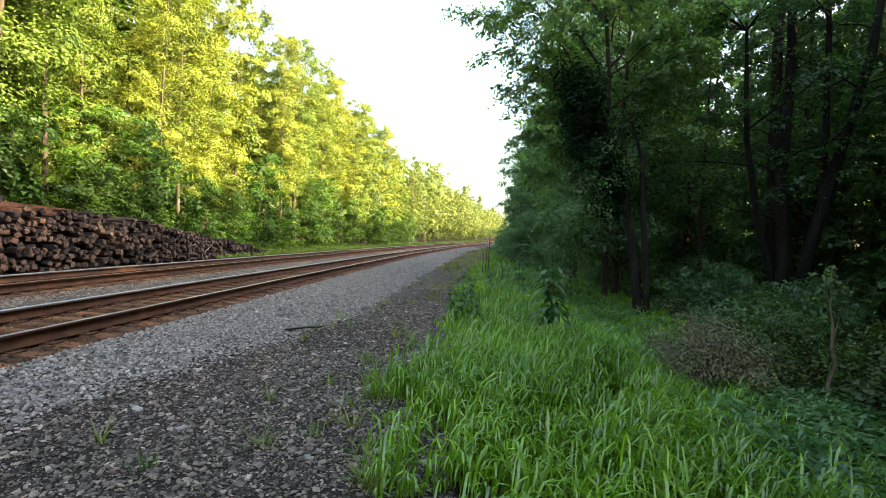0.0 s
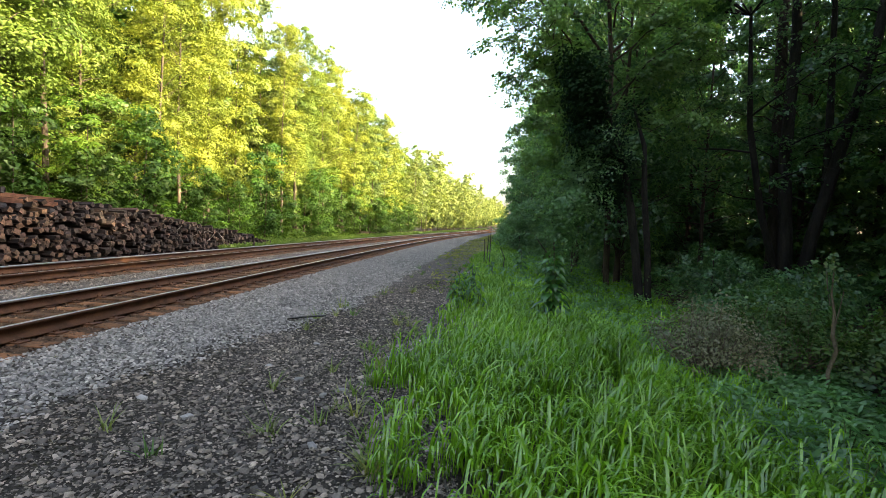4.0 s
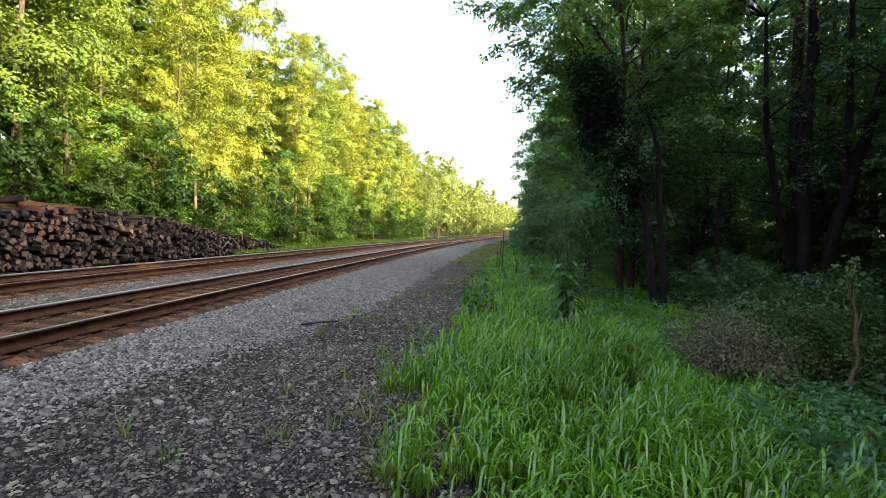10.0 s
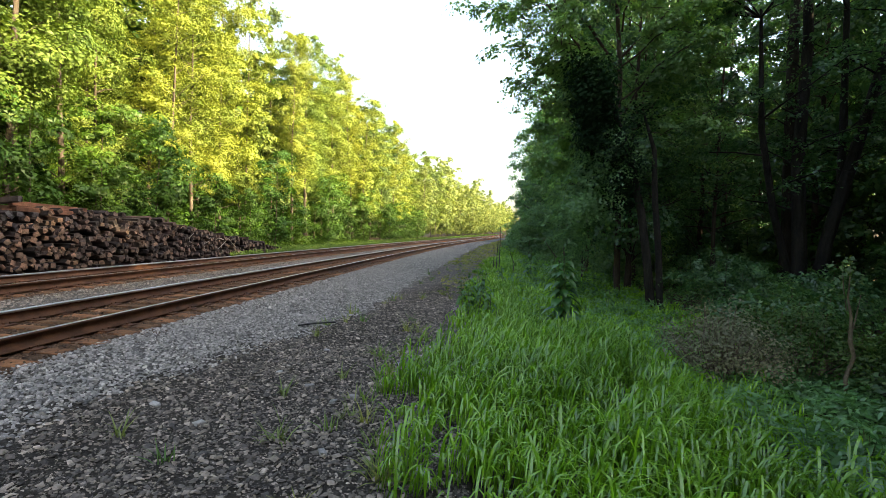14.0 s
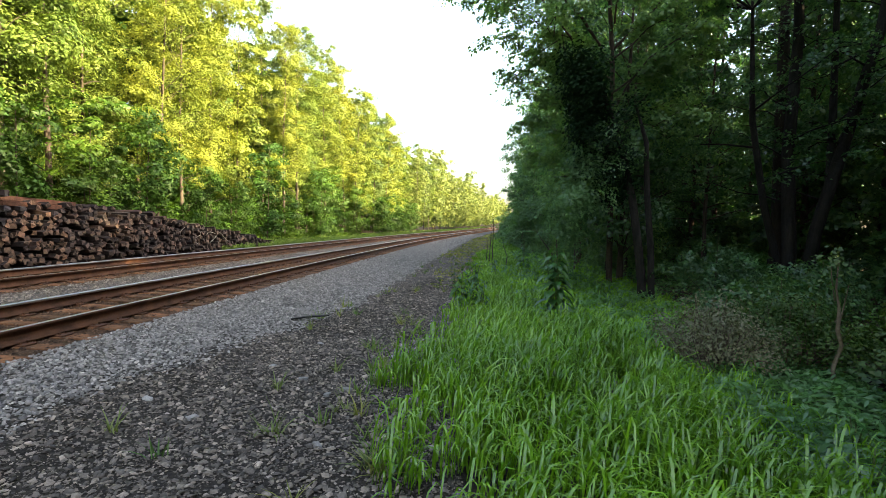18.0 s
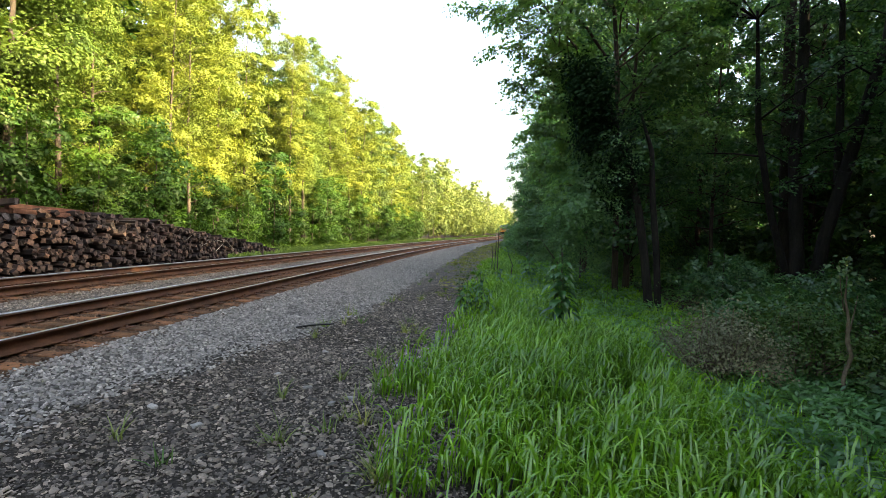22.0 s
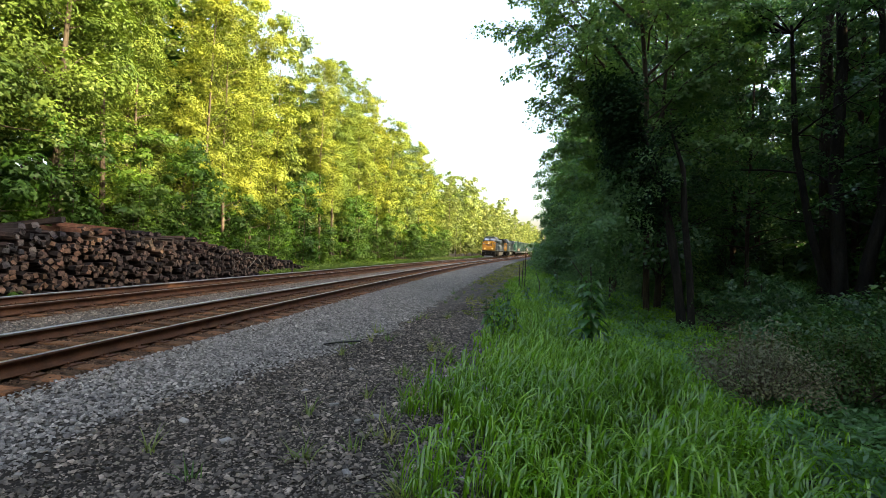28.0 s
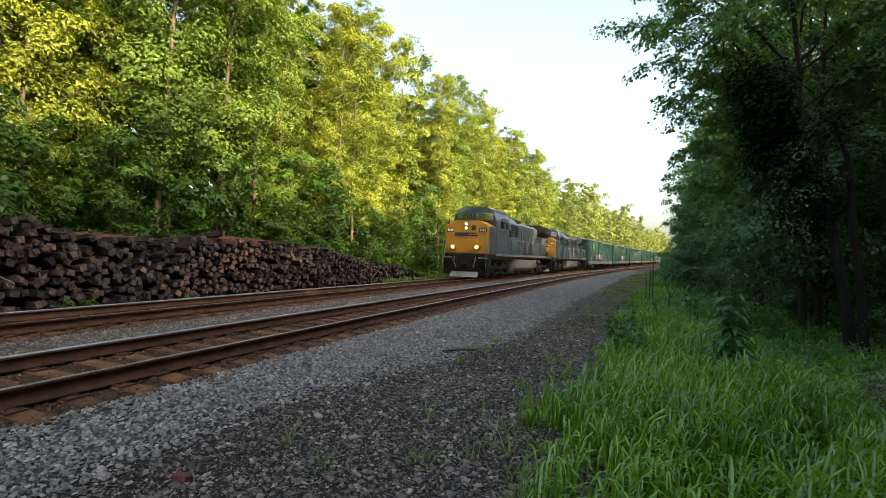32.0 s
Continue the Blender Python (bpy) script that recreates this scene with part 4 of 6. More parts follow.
edge_shrubs = Grove("shrub", "leafy blue-green shrub at the edge of the shaded wood", [bough_tree(620 + i, 2.9, 0.2, 1.4, 16, 120, 0.1, M_LEAF_EDGE, 0.48, girth=0.03, top=0.3, pads=2) for i in range(4)], "woodland shrubs", "shrub", M_BARK_DARK)

rng = np.random.default_rng(5)
for n, (u, s, k) in enumerate(row_spots(rng, -19.2, 4.1, -14, 62, 1.2, 0.8, 1.08) + row_spots(rng, -22.8, 5.0, -12, 40)):
    left_near.put(n, u, s, k * (1.0 if s < 36 else 0.9), rng.uniform(0, 360), tall=rng.uniform(0.92, 1.06), tilt=(rng.normal(0, 1.5), rng.normal(1, 1.5)))
for n, (u, s, k) in enumerate(row_spots(rng, -22.8, 5.6, 40, 62) + row_spots(rng, -20, 5.2, 62, 130, 1.5, 0.75, 1.12) + row_spots(rng, -24.5, 5.4, 62, 120)):
    left_mid.put(n, u, s, k * (0.89 if s < 85 else 0.82), rng.uniform(0, 360), tall=rng.uniform(0.92, 1.06), tilt=(rng.normal(0, 1.5), rng.normal(1, 1.5)))
for i, s in enumerate(np.concatenate([np.arange(-6, 24, 2.3), np.arange(24, 100, 4.6)])):
    left_under.put(i, -17.6 + rng.normal(0, 0.6), s + rng.normal(0, 0.6), rng.uniform(0.6, 1.15), rng.uniform(0, 360))
for n, (u, s, k) in enumerate(row_spots(rng, 5.8, 3.8, 18.5, 46, 0.5)):
    right_near.put(n, u, s, k * (1.08 - 0.005 * (s - 18)), rng.uniform(0, 360), tall=rng.uniform(0.92, 1.06))
for n, (u, s, k) in enumerate(row_spots(rng, 14.5, 4.4, 25, 46) + row_spots(rng, 19, 4.6, 14, 46) + row_spots(rng, 5.2, 3.6, 46, 130, 0.5) + row_spots(rng, 9.0, 4.5, 46, 120)):
    right_mid.put(n, u, s, k * (0.88 if s > 24 else 1.0), rng.uniform(0, 360), tall=rng.uniform(0.92, 1.06))
# Several of these stand out of view, added only to block the sun.
for n, (u, s, k) in enumerate(((9, 6.5, 1), (12, 9.2, 1), (15.5, 12.0, 1.05), (8, 4.0, 0.95), (6.9, 1.6, 0.95), (7.6, -1.2, 1.0), (10.5, 0.6, 1.0), (19.0, 15.0, 1.05), (11.5, 6.0, 1.0), (15, 8.5, 1.0), (18.5, 11.0, 1.0), (22, 15.5, 1.0), (10.5, 3.5, 1.0), (24, 19, 1.0), (21.5, 20.5, 1.0), (17.5, 19.5, 1.0), (15.5, 24.5, 1.0), (18, 27, 0.95), (22.5, 26, 1.0), (8.2, 25.5, 0.9), (6.8, 22.6, 0.85), (10.4, 29.0, 0.9), (18.0, 6.5, 1.0), (21.5, 9.0, 1.0), (25.0, 10.5, 1.0), (26.5, 13.5, 1.0), (22.0, 5.5, 1.0), (28.5, 8.0, 1.0))):
    (right_near if s < 10 or (u < 11 and s > 22) else right_mid).put(n, u, s, k * (1.12 if s < 13 else 1.0), n * 77.0, tall=1.05)
for n, (u, s, k) in enumerate(row_spots(rng, 9.6, 4.2, 23, 46)):
    right_thin.put(n, u, s, k * 0.92, rng.uniform(0, 360))
for i, s in enumerate(np.arange(40, 140, 2.4)):
    edge_shrubs.put(i, 4.0 - (s - 40) * 0.02 + rng.normal(0, 0.5), s, rng.uniform(0.9, 1.7), rng.uniform(0, 360))
for i, s in enumerate(np.arange(22, 42, 1.5)):
    edge_shrubs.put(i, 7.2 - (s - 22) * 0.12 + rng.normal(0, 0.4), s, rng.uniform(0.7, 1.3), rng.uniform(0, 360))
for i in range(30):
    shrubs.put(i, rng.uniform(5.5, 20.0), rng.uniform(13, 45), rng.uniform(0.4, 0.9), rng.uniform(0, 360))

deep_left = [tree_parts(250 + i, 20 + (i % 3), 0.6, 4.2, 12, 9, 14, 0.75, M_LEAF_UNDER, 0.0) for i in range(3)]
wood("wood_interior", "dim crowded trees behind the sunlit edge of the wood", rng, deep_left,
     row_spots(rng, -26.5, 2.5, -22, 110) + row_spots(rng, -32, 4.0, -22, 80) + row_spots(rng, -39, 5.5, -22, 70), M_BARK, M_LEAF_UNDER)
far_left = [bough_tree(260 + i, 23.5 + (i % 3), 1.5, 3.6, 24, 40, 0.6, M_LEAF_HAZY, 1.4, girth=0.1, pads=2, twigs=False, quads=True) for i in range(3)]
wood("distant_wood", "distant sunlit woodland edge along the curving line", rng, far_left,
     row_spots(rng, -20.5, 5.5, 130, 200, 1.5, 0.64, 1.0) + row_spots(rng, -20.5, 5.5, 200, 420, 1.5, 0.52, 0.86) + row_spots(rng, -25, 6.0, 120, 260, 0.8, 0.62, 0.85), M_BARK, M_LEAF_HAZY)


def lower_ahead(spots):
    return [(u, s, k * (0.9 if s > 22 else 1.0)) for u, s, k in spots]


deep_right = [tree_parts(550 + i, 19.5 + (i % 3), 1.2, 4.2, 12, 9, 10, 0.9, M_LEAF_SHADE, 0.3, girth=0.17) for i in range(3)]
# Rows at negative s stand unseen behind the viewer and block the sun.
wood("deep_wood", "dense shaded woodland closing the place beside and behind the verge", rng, deep_right,
     lower_ahead(row_spots(rng, 24.5, 3.3, -60, 70) + row_spots(rng, 29, 4.8, -60, 0) + row_spots(rng, 34, 5, -60, -4) + row_spots(rng, 29, 4.6, 0, 70) + row_spots(rng, 34, 6, 0, 60) + row_spots(rng, 15.5, 4.2, -60, 9) + row_spots(rng, 20, 4.4, -60, 9) + row_spots(rng, 5.0, 4, 130, 300, 0.6) + row_spots(rng, 8, 5, 120, 300) + row_spots(rng, 13, 4.6, 34, 130) + row_spots(rng, 18, 5, 46, 130)), M_BARK_DARK, M_LEAF_SHADE)

back_right = [tree_parts(580 + i, 20 + (i % 3), 1.2, 4.2, 14, 12, 12, 0.95, M_LEAF_SHADE, 0.3, girth=0.17) for i in range(3)]
# Added out of view to keep sun patches off the gravel and tie pile.
wood("near_wood", "dense trees added out of view behind and beside the viewer to block the sun", rng, back_right, [(u, s, k * 0.93) for u, s, k in row_spots(rng, 7.5, 2.6, -60, -0.5) + row_spots(rng, 11, 3.0, -60, 3) + [(9.2, -1.6, 1.0), (13.0, 0.0, 1.0)]], M_BARK_DARK, M_LEAF_SHADE)

thicket = [tree_parts(570 + i, 3.6, 0.1, 2.2, 10, 9, 8, 0.36, M_LEAF_SHADE, 0.0, girth=0.04) for i in range(3)]
wood("thicket", "tangled shaded brush on the floor of the wood", rng, thicket,
     [(rng.uniform(13, 34), rng.uniform(-6, 60), rng.uniform(0.5, 1.2)) for _ in range(60)] + row_spots(rng, 37, 7.5, -20, 70), M_BARK_DARK, M_LEAF_SHADE)

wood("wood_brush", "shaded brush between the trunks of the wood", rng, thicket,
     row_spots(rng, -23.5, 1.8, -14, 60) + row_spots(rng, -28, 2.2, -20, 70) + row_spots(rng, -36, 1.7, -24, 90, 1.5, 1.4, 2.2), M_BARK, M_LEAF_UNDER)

# tree whose boughs reach out over the walkway
x0, y0 = on_line(4.8, 17.6)
over = make_tree("tree", "leaning tree with drooping leafy boughs reaching over the verge", limb_parts(
    71, [([(0, 0, -0.3), (-0.1, 0, 3), (-0.3, -0.2, 7), (-0.8, -0.3, 12), (-1.0, -0.3, 16)], [0.11, 0.09, 0.075, 0.05, 0.02])],
    [((-0.2, -0.1, 5.0), (-3.7, -0.8, 7.6)), ((-0.2, -0.1, 4.4), (-3.3, -1.2, 6.3)), ((-0.2, -0.1, 4.0), (-2.9, 0.4, 5.3)), ((-0.3, -0.2, 6.5), (-4.4, 0.8, 9.4)), ((-0.3, -0.2, 7), (-4.6, -2, 10.5)),
     ((-0.5, -0.2, 9), (-4.2, 0.5, 13)), ((-0.3, -0.2, 7.5), (2.5, -2.5, 10)), ((-0.1, 0, 4.5), (-2.6, -2.2, 7.2)), ((-0.1, 0, 3.5), (-2.6, 1.5, 4.4)), ((-0.6, -0.2, 10), (1.5, 1.0, 14)), ((-0.8, -0.3, 12), (-3.0, -1.5, 15.5)), ((-0.9, -0.3, 13), (0.5, -1.5, 17)),
     ((-0.1, 0, 3.0), (-2.0, -1.0, 3.4)), ((-0.2, -0.1, 5.5), (-3.5, -2.4, 8.6)), ((-0.1, 0, 3.8), (1.8, -1.8, 5.5)), ((-0.2, 0, 5.5), (1.5, -2.2, 7.5)), ((-0.1, 0, 2.6), (-1.5, 1.8, 3.0))] + [((-0.3, -0.2, z), (-0.3 + 2.6 * math.cos(z * 5.1), -0.2 + 2.6 * math.sin(z * 5.1), z + 1.0)) for z in np.arange(5.0, 15.0, 1.1)],
    150, 0.11, 0.6, M_LEAF_EDGE, 0.5, 0.2), bark=M_BARK_DARK)
over.matrix_basis = pose(float(x0), float(y0), -0.25)
over.scale = (1.08, 1.08, 1.1)


# ---- particular plants at the edge of the shaded wood ----
def place(ob, x, y, turn=0.0, dz=0.0):
    ob.matrix_basis = pose(x, y, dz, 0, 0, turn)
    return ob


rng = np.random.default_rng(77)
# dead trunk wrapped in a thick curtain of vines
stem = [(0, 0, -0.3), (-0.25, 0, 1.6), (-0.55, -0.1, 3.2), (-1.0, -0.2, 4.9), (-1.7, -0.3, 6.6), (-2.2, -0.3, 7.6)]
V, F = tubes([(np.array(stem, float), np.array([0.16, 0.14, 0.13, 0.11, 0.08, 0.05])), (np.array([(0.25, 0, -0.3), (0.15, 0.1, 1.8), (-0.1, 0, 3.6), (-0.2, 0, 5.2), (-0.6, 0, 6.4)]), np.array([0.12, 0.11, 0.1, 0.08, 0.04]))], 8)
k = np.linspace(0.45, 1, 34)
cen = np.stack([np.interp(k * 7.6, [p[2] for p in stem], [p[i] for p in stem]) for i in range(3)], -1) + rng.normal(0, 1, (34, 3)) * (0.3, 0.25, 0.1) + np.array([-0.35, 0, 0])
cen = np.concatenate([cen, np.c_[rng.normal(-2.15, 0.25, 30), rng.normal(-0.1, 0.2, 30), rng.uniform(4.3, 7.9, 30)]])
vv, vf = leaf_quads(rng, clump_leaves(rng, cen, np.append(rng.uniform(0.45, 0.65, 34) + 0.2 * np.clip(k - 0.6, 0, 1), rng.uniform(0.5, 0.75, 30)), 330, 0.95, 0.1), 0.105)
kc = rng.uniform(0, 1, 60)
curtain = np.c_[-1.3 - 1.5 * kc + rng.normal(0, 0.35, 60), rng.normal(0.3, 0.35, 60), 6.6 - 3.4 * kc ** 1.5 - rng.uniform(0, 1, 60) * 2.2]
wv, wf = leaf_quads(rng, spray_leaves(rng, np.repeat(curtain, 5, axis=0), rng.normal(0, 1, (300, 3)) * (1, 1, 0.2) + (-0.2, -0.6, -0.5), rng.uniform(0.5, 1.0, 300), 46, 0.6), 0.085)
snag = make_tree("vine_covered_tree", "leaning tree trunk smothered in a deeply shaded curtain of vines", ((V, F), (vv, vf), M_VINE_SHADED), bark=M_BARK_BLACK)
part("vine_curtain", raw_mesh("vine_curtain", wv, wf), M_LEAF_EDGE, snag, "hanging green vine leaves")
place(snag, 4.95, 13.9, dz=-0.25)
snag.scale = (0.86, 0.86, 0.86)

# great many-stemmed tree
stems = [([(0, 0, -0.5), (-0.1, 0, 2), (-0.2, 0.2, 5), (-0.1, 0.2, 9), (-0.6, 0, 15)], [0.42, 0.33, 0.29, 0.24, 0.1]),
         ([(0.5, 0.1, -0.5), (0.8, 0.1, 2.2), (1.4, 0, 5), (2.3, -0.1, 9), (3.0, 0, 15)], [0.36, 0.3, 0.28, 0.22, 0.08]),
         ([(0.7, 0.4, 1.0), (1.3, 0.3, 3.4), (1.2, 0.2, 6), (1.0, 0.1, 10), (0.8, 0.3, 14)], [0.24, 0.2, 0.18, 0.13, 0.05]),
         ([(-0.2, 0.2, 0.8), (-0.9, 0.2, 3.2), (-1.5, 0.1, 6), (-1.8, 0, 10)], [0.2, 0.17, 0.15, 0.07])]
limbs = []
stems = [(p, [r * 0.66 for r in rs]) for p, rs in stems]
for i in range(56):
    st = stems[i % 4][0]
    z = rng.uniform(5.0 if i % 3 else 2.6, 13)
    root = [np.interp(z, [p[2] for p in st], [p[c] for p in st]) for c in range(2)] + [min(z, st[-1][2] - 0.3)]
    a, L = rng.uniform(0, 2 * np.pi), rng.uniform(1.6, 3.6)
    limbs.append((tuple(root), (root[0] + L * math.cos(a), root[1] + L * math.sin(a), root[2] + rng.uniform(-0.4, 1.4))))
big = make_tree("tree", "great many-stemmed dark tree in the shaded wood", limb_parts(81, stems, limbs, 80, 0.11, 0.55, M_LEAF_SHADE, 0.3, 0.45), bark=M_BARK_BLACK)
place(big, 10.95, 17.2, dz=-0.35)
big2 = make_tree("tree", "straight brown-barked tree trunk in the shaded wood", limb_parts(
    82, [([(0, 0, -0.5), (0.1, 0, 2), (0, 0.1, 6), (-0.2, 0, 10), (-0.1, 0, 15)], [0.33, 0.27, 0.24, 0.18, 0.06])], [((0, 0, z), (2.4 * math.cos(z * 2.4), 2.4 * math.sin(z * 2.4), z + 0.7)) for z in np.arange(5.0, 14, 0.5)], 100, 0.11, 0.6, M_LEAF_SHADE, 0.3, 0.45), bark=M_BARK_DARK)
place(big2, 11.75, 19.4, dz=-0.35)


def shrub(seed, label, height, radius, n, per, leaf, mat, bark):
    """Many thin stems from one foot, with small leaves towards their ends."""
    rng = np.random.default_rng(seed)
    paths, cen = [], []
    for _ in range(n):
        a, r = rng.uniform(0, 2 * np.pi), radius * rng.uniform(0.2, 1.0)
        end = np.array([r * math.cos(a), r * math.sin(a), height * rng.uniform(0.45, 1.0) * (1.1 - 0.5 * r / radius)])
        foot = end * (0.15, 0.15, 0)
        mid = (foot + end) / 2 + rng.normal(0, 0.08, 3)
        paths.append((np.array([foot - (0, 0, 0.1), mid, end]), np.array([0.012, 0.008, 0.003])))
        cen += [mid * 0.4 + end * 0.6, end]
    cen = np.array(cen)
    return make_tree("shrub", label, (tubes(paths, 5), leaf_quads(rng, clump_leaves(rng, cen, rng.uniform(0.6, 1.2, len(cen)) * radius * 0.3, per, 0.7, 0.1), leaf), mat), "shrub", bark=bark)


place(shrub(91, "grey-brown twiggy shrub with sparse dull leaves on the verge", 1.15, 0.85, 120, 34, 0.036, M_LEAF_DULL, M_TWIG), 3.35, 6.75, dz=-0.2)
place(shrub(92, "low tangled shrub with dull green leaves beside the verge", 1.15, 1.0, 80, 46, 0.05, M_LEAF_SHRUB, M_TWIG), 4.9, 7.6, dz=-0.3)
place(shrub(93, "dense green bush at the foot of the wood", 1.2, 1.0, 60, 50, 0.075, M_LEAF_SHRUB, M_TWIG), 6.1, 6.9, dz=-0.3)
place(shrub(94, "dense green bush under the great tree", 1.3, 1.1, 60, 50, 0.08, M_LEAF_SHADE, M_TWIG), 5.6, 9.4, dz=-0.3)
place(shrub(95, "leafy bush in the shade of the wood", 1.2, 1.2, 60, 46, 0.08, M_LEAF_SHADE, M_TWIG), 7.4, 11.0, dz=-0.3)
place(shrub(96, "dark leafy bush beside tree trunks", 1.5, 1.2, 60, 46, 0.085, M_LEAF_SHADE, M_TWIG), 7.6, 14.5, dz=-0.3)
place(shrub(97, "spreading dark bush on the wood floor", 1.5, 1.4, 60, 46, 0.09, M_LEAF_SHADE, M_TWIG), 9.0, 13.4, dz=-0.3)

# bare brown stem with a few leaves
rng = np.random.default_rng(98)
V, F = tubes([(np.array([(0, 0, -0.1), (0.06, 0, 0.3), (0.01, 0.05, 0.6), (0.1, 0.05, 0.8), (0.06, 0.02, 1.1), (0.14, 0.02, 1.35), (0.1, 0, 1.75)]), np.array([0.03, 0.026, 0.024, 0.026, 0.018, 0.013, 0.005])),
              (np.array([(0.1, 0.04, 0.75), (-0.05, 0, 1.1), (-0.12, 0, 1.4)]), np.array([0.012, 0.008, 0.004])), (np.array([(0.12, 0, 1.2), (0.28, 0.05, 1.5), (0.32, 0.05, 1.8)]), np.array([0.01, 0.007, 0.003]))], 7)
vv, vf = leaf_quads(rng, clump_leaves(rng, np.array([(0.15, 0, 1.6), (0.25, 0, 1.75), (-0.1, 0, 1.35), (0.3, 0, 1.5)]), np.full(4, 0.2), 22, 0.8), 0.07)
place(make_tree("sapling", "thin bare brown sapling stem with few leaves", ((V, F), (vv, vf), M_LEAF_SHRUB), "sapling", bark=M_TWIG), 4.95, 6.7, turn=200, dz=-0.3)


# ---- grass ----
def grass_blades(rng, u, s, length, width, bend=1.85):
    """Arching blades rooted on the ground: four segments each, drooping at the tip."""
    n = len(u)
    x, y = on_line(u, s)
    z = ground_z(u, s) - 0.02
    a = rng.uniform(0, 2 * np.pi, n)
    d = np.stack([0.8 * np.cos(a) + 0.7, 0.8 * np.sin(a) - 0.2], -1)
    d /= np.linalg.norm(d, axis=1, keepdims=True)
    side = np.stack([-d[:, 1], d[:, 0]], -1)
    b = bend * rng.uniform(0.6, 1.25, n)
    ang = rng.uniform(0.0, 0.25, n)
    out, up = np.zeros(n), np.zeros(n)
    rows = []
    for k, w in enumerate((0.5, 0.85, 1.0, 1.0, 0.85, 0.6, 0.0)):
        if k:
            ang = ang + b * (0.01, 0.06, 0.24, 0.52, 0.62, 0.45)[k - 1]
            step = length * (0.26, 0.2, 0.17, 0.14, 0.12, 0.11)[k - 1]
            out = out + step * np.sin(ang)
            up = up + step * np.cos(ang)
        c = np.c_[x + d[:, 0] * out, y + d[:, 1] * out, np.maximum(z + up, z + 0.03)]
        off = np.c_[side * (width * w / 2)[:, None], np.zeros(n)]
        rows += [c - off, c + off] if w else [c]
    V = np.stack(rows, 1).reshape(-1, 3)
    i = (np.arange(n) * 13)[:, None]
    quads = [t for k in range(0, 10, 2) for t in ((k, k + 1, k + 3), (k, k + 3, k + 2))] + [(10, 11, 12)]
    tri = np.concatenate([i + np.array([t]) for t in quads], 0)
    return V, tri


def grass_edge(s):
    """Where the tall grass of the verge begins, across the line."""
    return np.interp(s, [-4, 1.5, 3.3, 5.0, 6.2, 8.3, 11, 20, 30], [0.7, 0.0, -0.44, -0.74, -0.6, -0.2, -0.38, -0.3, 0.1])


def grass_field(name, label, mat, rng, bands):
    V, F, base = [], [], 0
    for edge0, edge1, s0, s1, per_m2, length, width in bands:
        n = int((edge1 - edge0) * (s1 - s0) * per_m2 / 7)
        u, s = rng.uniform(edge0, edge1, n), rng.uniform(s0, s1, n)
        patch = wobble(u, s, 1.1, 3.0) + 0.6 * wobble(u, s, 3.3, 1.0)
        rim = grass_edge(s) if edge0 < 0 and name == "tall_grass" else edge0
        keep = (u > rim + 0.2 * wobble(s, u * 0, 1.9) + rng.uniform(-0.25, 0.6, n)) & (patch > -0.75 + rng.uniform(-0.2, 0.5, n))
        u, s, patch = u[keep], s[keep], patch[keep]
        tall = length * rng.uniform(0.55, 1.15, len(u)) * np.where(rng.uniform(size=len(u)) < 0.18, 1.3, 1.0) * (1 + 0.25 * patch)
        u, s, tall = (np.repeat(q, 7) for q in (u, s, tall))
        u, s = u + rng.normal(0, 0.045, len(u)), s + rng.normal(0, 0.045, len(u))
        v, f = grass_blades(rng, u, s, tall * rng.uniform(0.5, 1.05, len(u)), width * rng.uniform(0.6, 1.3, len(u)))
        V.append(v), F.append(f + base)
        base += len(v)
    ob = part(name, raw_mesh(name, np.concatenate(V), np.concatenate(F), True), mat)
    return tagged(ob, label, "grass", "", "stuff")


rng = np.random.default_rng(31)
grass_field("tall_grass", "lush green knee-high grass with arching blades on the verge", M_GRASS, rng, [
    (-0.95, 2.4, 0.9, 8, 700, 0.7, 0.0145), (2.2, 3.3, 0.9, 8, 150, 0.5, 0.011), (0.7, 3.4, -3.5, 0.9, 480, 0.62, 0.016), (0.3, 3.4, -9, -3.5, 220, 0.6, 0.024), (-0.5, 2.4, 8, 16, 460, 0.5, 0.018), (2.3, 5.4, 8, 18, 300, 0.4, 0.016), (-0.4, 6.0, 16, 34, 160, 0.42, 0.028), (0.6, 3.0, 34, 70, 70, 0.4, 0.05)])
grass_field("sparse_grass", "thin pale grass and moss spreading over the cinders", M_GRASS_PALE, rng, [(-1.5, 0.8, 13, 26, 130, 0.12, 0.022), (-2.0, 1.0, 26, 60, 90, 0.15, 0.045), (-2.2, 2.0, 60, 120, 25, 0.25, 0.1)])
grass_field("verge_grass", "sunlit pale green grass strip along the far track", M_GRASS_DRY, rng, [(-17.5, -12.6, 24, 70, 75, 0.42, 0.05), (-17.5, -12.6, 70, 220, 20, 0.5, 0.13)])


def undergrowth(name, label, mat, rng, areas, leaf, long=1.5):
    """Low leafy plants that cover the ground, as loose leaves on short stems."""
    at = []
    for u0, u1, s0, s1, n, top in areas:
        u, s = rng.uniform(u0, u1, n), rng.uniform(s0, s1, n)
        x, y = on_line(u, s)
        h = top * (0.5 + 0.5 * wobble(u, s, 1.9, 4.0)) * rng.uniform(0.15, 1.0, n)
        at.append(np.c_[x, y, ground_z(u, s) + np.clip(h, 0.02, None)])
    v, f = leaf_quads(rng, np.concatenate(at), leaf, up=1.2, long=long)
    return tagged(part(name, raw_mesh(name, v, f), mat), label, "undergrowth", "", "stuff")


